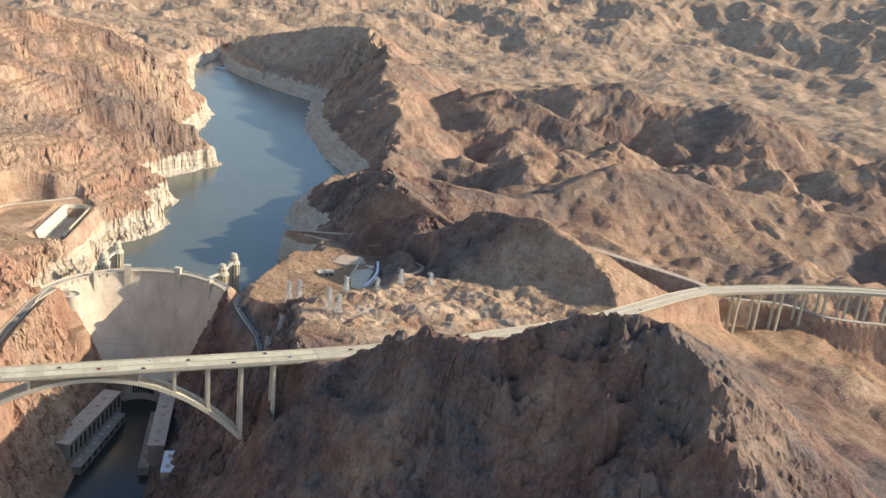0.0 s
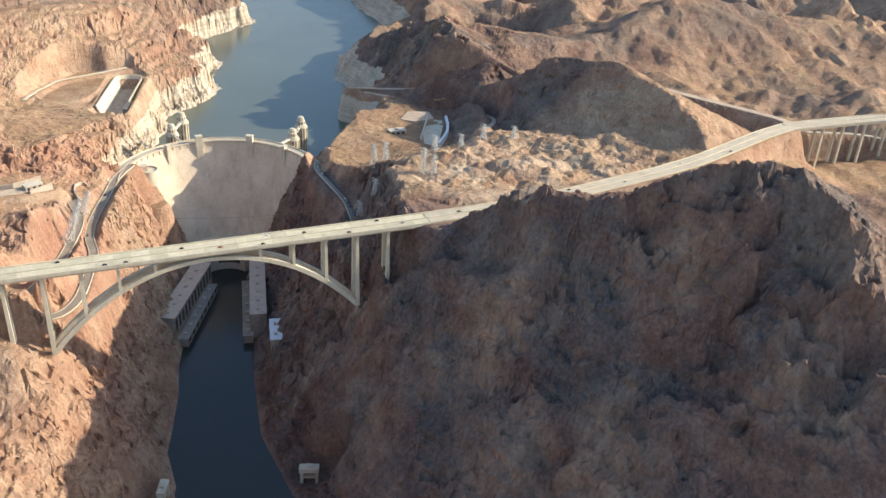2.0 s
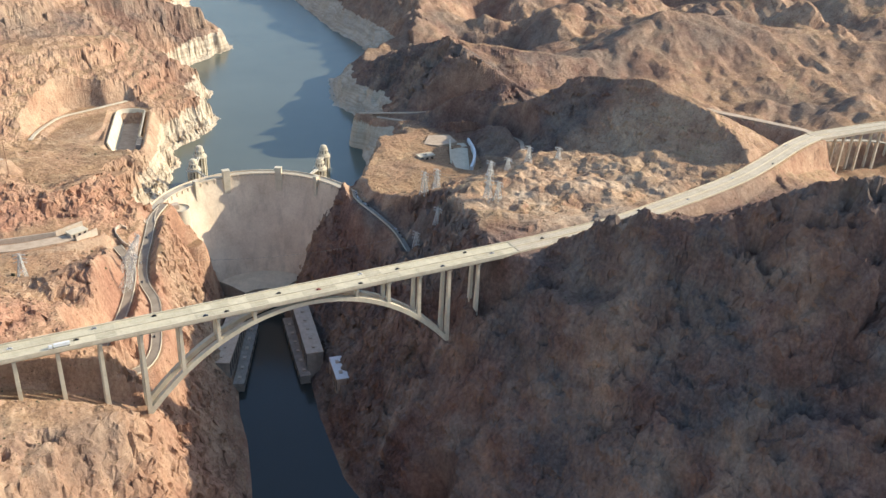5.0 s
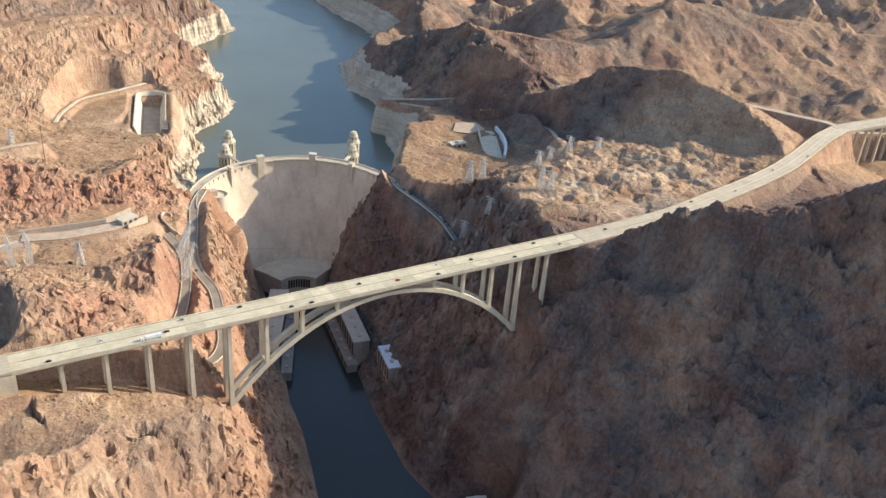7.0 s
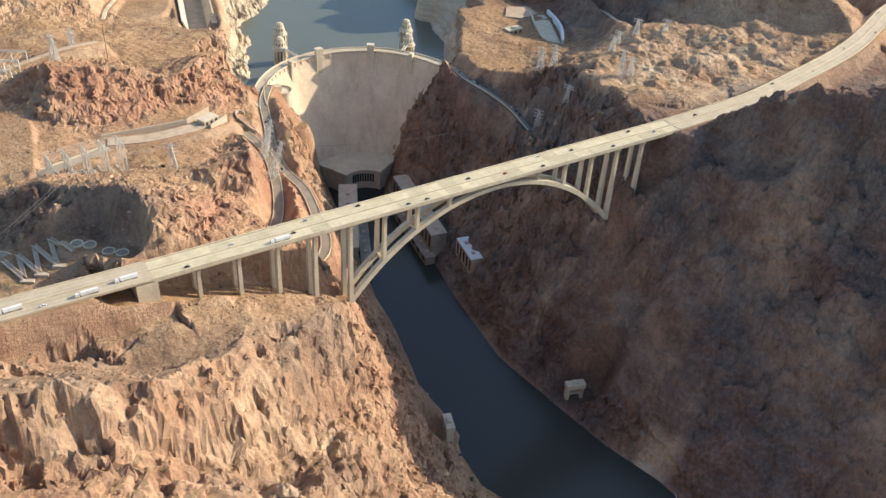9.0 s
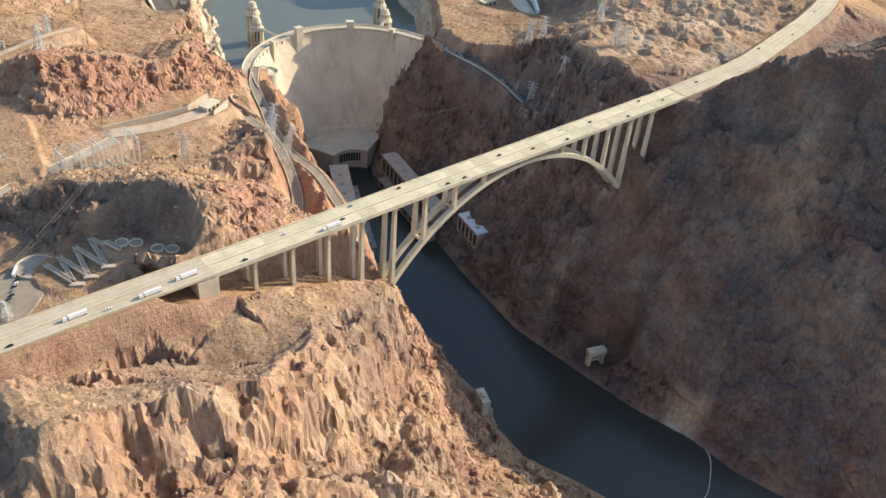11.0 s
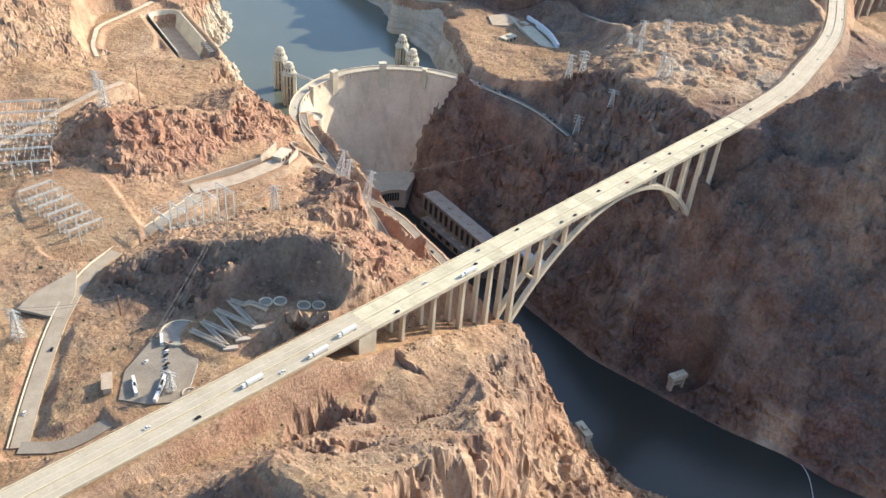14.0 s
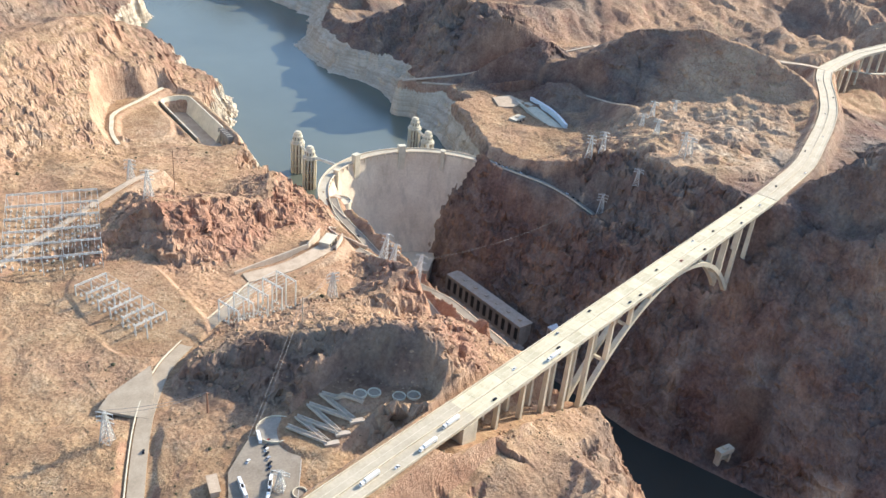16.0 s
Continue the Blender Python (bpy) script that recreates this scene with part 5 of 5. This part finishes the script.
# ---- steel masts, poles, switchyards, cables ----
def pylon(x, y, h, base=3.2, lean=0.0, toward=0.0, arms=3):
    g = ground(x, y) - 0.4
    t = thing("pylon", pose(x, y, g, 0, 0, toward) @ pose(0, 0, 0, 0, lean, 0), "grey galvanised steel lattice transmission tower", "pylon", "pylons")
    n = 7

    def leg(k, u):
        w = base * (1 - 0.82 * u)
        return Vector((w * (1, -1, -1, 1)[k], w * (1, 1, -1, -1)[k], h * u))
    for k in range(4):
        part("leg", bar(bmesh.new(), leg(k, 0), leg(k, 1), 0.34), STEEL, t)
    bm = bmesh.new()
    us = [1 - (1 - i / n) ** 1.25 for i in range(n + 1)]
    for u, v in zip(us, us[1:]):
        for k in range(4):
            bar(bm, leg(k, u), leg((k + 1) % 4, v), 0.17)
            bar(bm, leg((k + 1) % 4, u), leg(k, v), 0.17)
            bar(bm, leg(k, v), leg((k + 1) % 4, v), 0.15)
    part("bracing", bm, STEEL, t)
    for a in range(arms):
        z = h * (0.98 - 0.15 * a)
        bm = bar(bmesh.new(), (0, -4.2, z), (0, 4.2, z), 0.3)
        for s in (-1, 1):
            bar(bm, (0, s * 4.2, z), (0, 0, z + 1.3), 0.16)
            bar(bm, (0, s * 3.9, z), (0, s * 3.9, z - 1.3), 0.14)
        part("crossarm", bm, STEEL, t)
    return t


for x, y, h, lean, to in ((-315, 654, 17, 0, 30), (-175, 826, 20, 0, 40), (-151, 884, 20, 0, 40), (-140, 690, 18, 0, 70), (-79, 676, 28, 24, 18), (-74, 702, 22, 24, 18), (-66, 716, 20, 22, 18),
                          (166, 694, 20, 0, 20), (173, 686, 19, 0, 20), (143, 662, 18, 0, 20), (180, 619, 21, 0, 20), (187, 616, 15, 0, 20), (148, 638, 14, 0, 20), (264, 689, 15, 0, 20),
                          (204, 655, 13, 0, 20), (242, 687, 12, 0, 20), (288, 679, 11, 0, 20), (-284, 574, 11, 0, 30)):
    pylon(x, y, h, 1.6 + h * 0.06, lean, to, 3 if h > 15 else 2)


def pole(x, y, h, material, label, r=0.4):
    t = thing("pole", pose(x, y, ground(x, y) - 0.5), label, "pole", "poles")
    part("mast", tube(bmesh.new(), [(0, 0, 0, r), (0, 0, h, r * 0.55)], 10), material, t)
    part("crossarm", bar(bmesh.new(), (-1.6, 0, h - 1.2), (1.6, 0, h - 1.2), 0.22), material, t)
    return t


pole(-199, 653, 17, BUILDING, "tall bare wooden power pole on the hillside")
pole(-271, 640, 13, RUST, "rusty brown steel power pole on the slope", 0.6)
pole(-131, 861, 32, RUST, "tall thin dark steel mast on the crag", 0.35)
pole(-253, 715, 14, STEEL, "tall thin steel pole by the road")


def switchyard(x, y, turn, nx, ny, sx, sy, h, label):
    """Rows of steel gantries with apparatus below them."""
    t = thing("switchyard", pose(x, y, ground(x, y) - 0.3, 0, 0, turn), label, "switchyard", "switchyards")
    rnd = random.Random(int(x * 7 + y))
    m = t.matrix_world
    for i in range(nx + 1):
        gantry = bmesh.new()
        for j in range(ny + 1):
            w = m @ Vector((i * sx, j * sy, 0))
            g = ground(w.x, w.y) - m.translation.z - 0.5
            for o in (-0.35, 0.35):
                bar(gantry, (i * sx + o, j * sy, g), (i * sx + o * 0.4, j * sy, h), 0.42)
            if j < ny:
                for z in (h, h - 0.9):
                    bar(gantry, (i * sx, j * sy, z), (i * sx, (j + 1) * sy, z), 0.36)
                for q in range(6):
                    bar(gantry, (i * sx, (j + q / 6) * sy, h - 0.9 * (q % 2)), (i * sx, (j + (q + 1) / 6) * sy, h - 0.9 * ((q + 1) % 2)), 0.24)
        part("gantry", gantry, STEEL, t)
        if i < nx:
            for j in range(ny * 3 + 1):
                part("busbar", bar(bmesh.new(), (i * sx, j * sy / 3, h), ((i + 1) * sx, j * sy / 3, h), 0.12), STEEL, t)
            for j in range(ny * 3):
                for q in range(2):
                    px, py = (i + 0.25 + 0.5 * q) * sx, (j + 0.5) * sy / 3
                    w = m @ Vector((px, py, 0))
                    g = ground(w.x, w.y) - m.translation.z - 0.2
                    k = rnd.uniform(1.4, 3.2)
                    bm = box(bmesh.new(), px - 0.6, py - 0.6, g, px + 0.6, py + 0.6, g + k * 0.5)
                    for o in (-0.4, 0.4):
                        tube(bm, [(px + o, py, g + k * 0.5, 0.22), (px + o, py, g + k, 0.12)], 6)
                    part("apparatus", bm, STEEL if rnd.random() < 0.7 else BUILDING, t)
    return t


switchyard(-230, 793, 60, 5, 5, 17, 11, 11, "large steel lattice switchyard on a gravel terrace")
switchyard(-236, 722, 92, 5, 2, 11, 10, 7, "steel switchyard with rows of grey apparatus")
switchyard(-212, 690, 3, 4, 2, 11, 8, 8, "steel switchyard beside the road")


def cable(a, b, sag, r=0.10, group="overhead cables"):
    cu = bpy.data.curves.new("cable", "CURVE")
    cu.dimensions, cu.bevel_depth, cu.bevel_resolution = "3D", r, 1
    s = cu.splines.new("POLY")
    s.points.add(24)
    for i in range(25):
        u = i / 24
        p = Vector(a).lerp(Vector(b), u)
        s.points[i].co = (p.x, p.y, p.z - 4 * sag * u * (1 - u), 1)
    cu.materials.append(WIRE)
    ob = new("cable", cu)
    return tagged(ob, "thin grey overhead power cable", "cable", group)


pz = ground(-199, 653) + 15
for o in (-1.6, 1.6):
    cable((-199 + o, 653, pz), (-273 + o, 606, 150), 2)
    cable((-199 + o, 653, pz), (-138, 692 + o, ground(-140, 690) + 17), 2)
    cable((-271 + o, 640, ground(-271, 640) + 12), (-313, 654 + o, ground(-315, 654) + 16), 2)
cable((-70, 676, ground(-79, 676) + 24), (143, 662, ground(143, 662) + 17), 9, 0.08)
for dx in (0, 8):
    cable((166 + dx, 694, ground(166, 694) + 19), (180 + dx, 619, ground(180, 619) + 20), 3)

# ---- buoy line and far dock ----
boom_line = smooth_line([(55, 396, 0.3), (47, 383, 0.3), (35, 374, 0.3), (22, 367, 0.3), (8, 366, 0.3), (-12, 376, 0.3), (-40, 400, 0.3)], 3.0)
boom = thing("river_boom", pose(55, 396, 0), "pale floating boom across the dark river", "boom")
for k, (a, b) in enumerate(zip(boom_line, boom_line[1:])):
    d = (Vector(b) - Vector(a)) * 0.86
    p = Vector(a) - Vector((55, 396, 0))
    part("float", bar(bmesh.new(), p, p + d, 0.34), WHITE, boom)
dock = thing("boat_dock", pose(362, 2420, LAKE_Z), "white floating boat dock far up the lake", "dock")
for k in range(4):
    part("pontoon", box(bmesh.new(), -14 + 8 * k, -5, -0.5, -8 + 8 * k, 9, 3.5 + (k % 2)), WHITE, dock)

# ---- loose rock and scrub ----
def scatter(name, count, area, size, material, label, category, keep, seed, flatten=0.7):
    rnd = np.random.default_rng(seed)
    ico = bmesh.new()
    bmesh.ops.create_icosphere(ico, subdivisions=1, radius=1.0)
    base = np.array([v.co[:] for v in ico.verts])
    tris = np.array([[v.index for v in f.verts] for f in ico.faces])
    ico.free()
    xs, ys = rnd.uniform(area[0], area[2], count * 3), rnd.uniform(area[1], area[3], count * 3)
    co, fa, made = [], [], 0
    for x, y in zip(xs, ys):
        i, j = np.searchsorted(GX, x) - 1, np.searchsorted(GY, y) - 1
        if made >= count:
            break
        if not keep(DRY[j, i], STEEP[j, i], x, y) or NOBUILD[j, i] or HH[j, i] < 6 or DL[j, i] < 12:
            continue
        s = size * rnd.lognormal(0, 0.45)
        b = base * rnd.uniform(0.65, 1.25, base.shape) * (s, s, s * flatten)
        a = rnd.uniform(0, 6.3)
        b = np.stack([b[:, 0] * math.cos(a) - b[:, 1] * math.sin(a), b[:, 0] * math.sin(a) + b[:, 1] * math.cos(a), b[:, 2]], 1)
        co.append(b + (x, y, ground(x, y) + s * 0.15))
        fa.append(tris + 12 * made)
        made += 1
    me = bpy.data.meshes.new(name)
    me.from_pydata(np.concatenate(co).tolist(), [], np.concatenate(fa).tolist())
    me.materials.append(material)
    return tagged(new(name, me), label, category, kind="stuff")


NOBUILD = np.zeros(HH.shape, bool)
for course, half in ((HIGHWAY_EAST, 11), (HIGHWAY_WEST, 11), (CANYON_ROAD, 5), (LOT_ROAD, 6), (SPUR_ROAD, 6), (OLD_ROAD, 7), ([(-300, 575, 0), (-262, 600, 0)], 20), (GALLERY_ROAD, 4)):
    i0, i1 = np.searchsorted(GX, (min(p[0] for p in course) - 20, max(p[0] for p in course) + 20))
    j0, j1 = np.searchsorted(GY, (min(p[1] for p in course) - 20, max(p[1] for p in course) + 20))
    d, _, _ = along(XX[j0:j1, i0:i1], YY[j0:j1, i0:i1], course)
    NOBUILD[j0:j1, i0:i1] |= d < half
SCRUB = worn("scrub_leaves", (0.055, 0.055, 0.03), (0.12, 0.11, 0.06), 2.0, 0.95)
scatter("boulders", 7000, (-420, 300, 60, 960), 0.5, ROCK, "scattered reddish boulders on the slopes", "rocks", lambda d, s, x, y: d > 0.9 and s > 0.35 and x < 40, 5)
scatter("scrub", 7000, (-420, 320, 480, 960), 0.30, SCRUB, "sparse dark desert scrub on the ground", "shrubs", lambda d, s, x, y: d > 0.9 and s < 0.75, 6, 0.8)
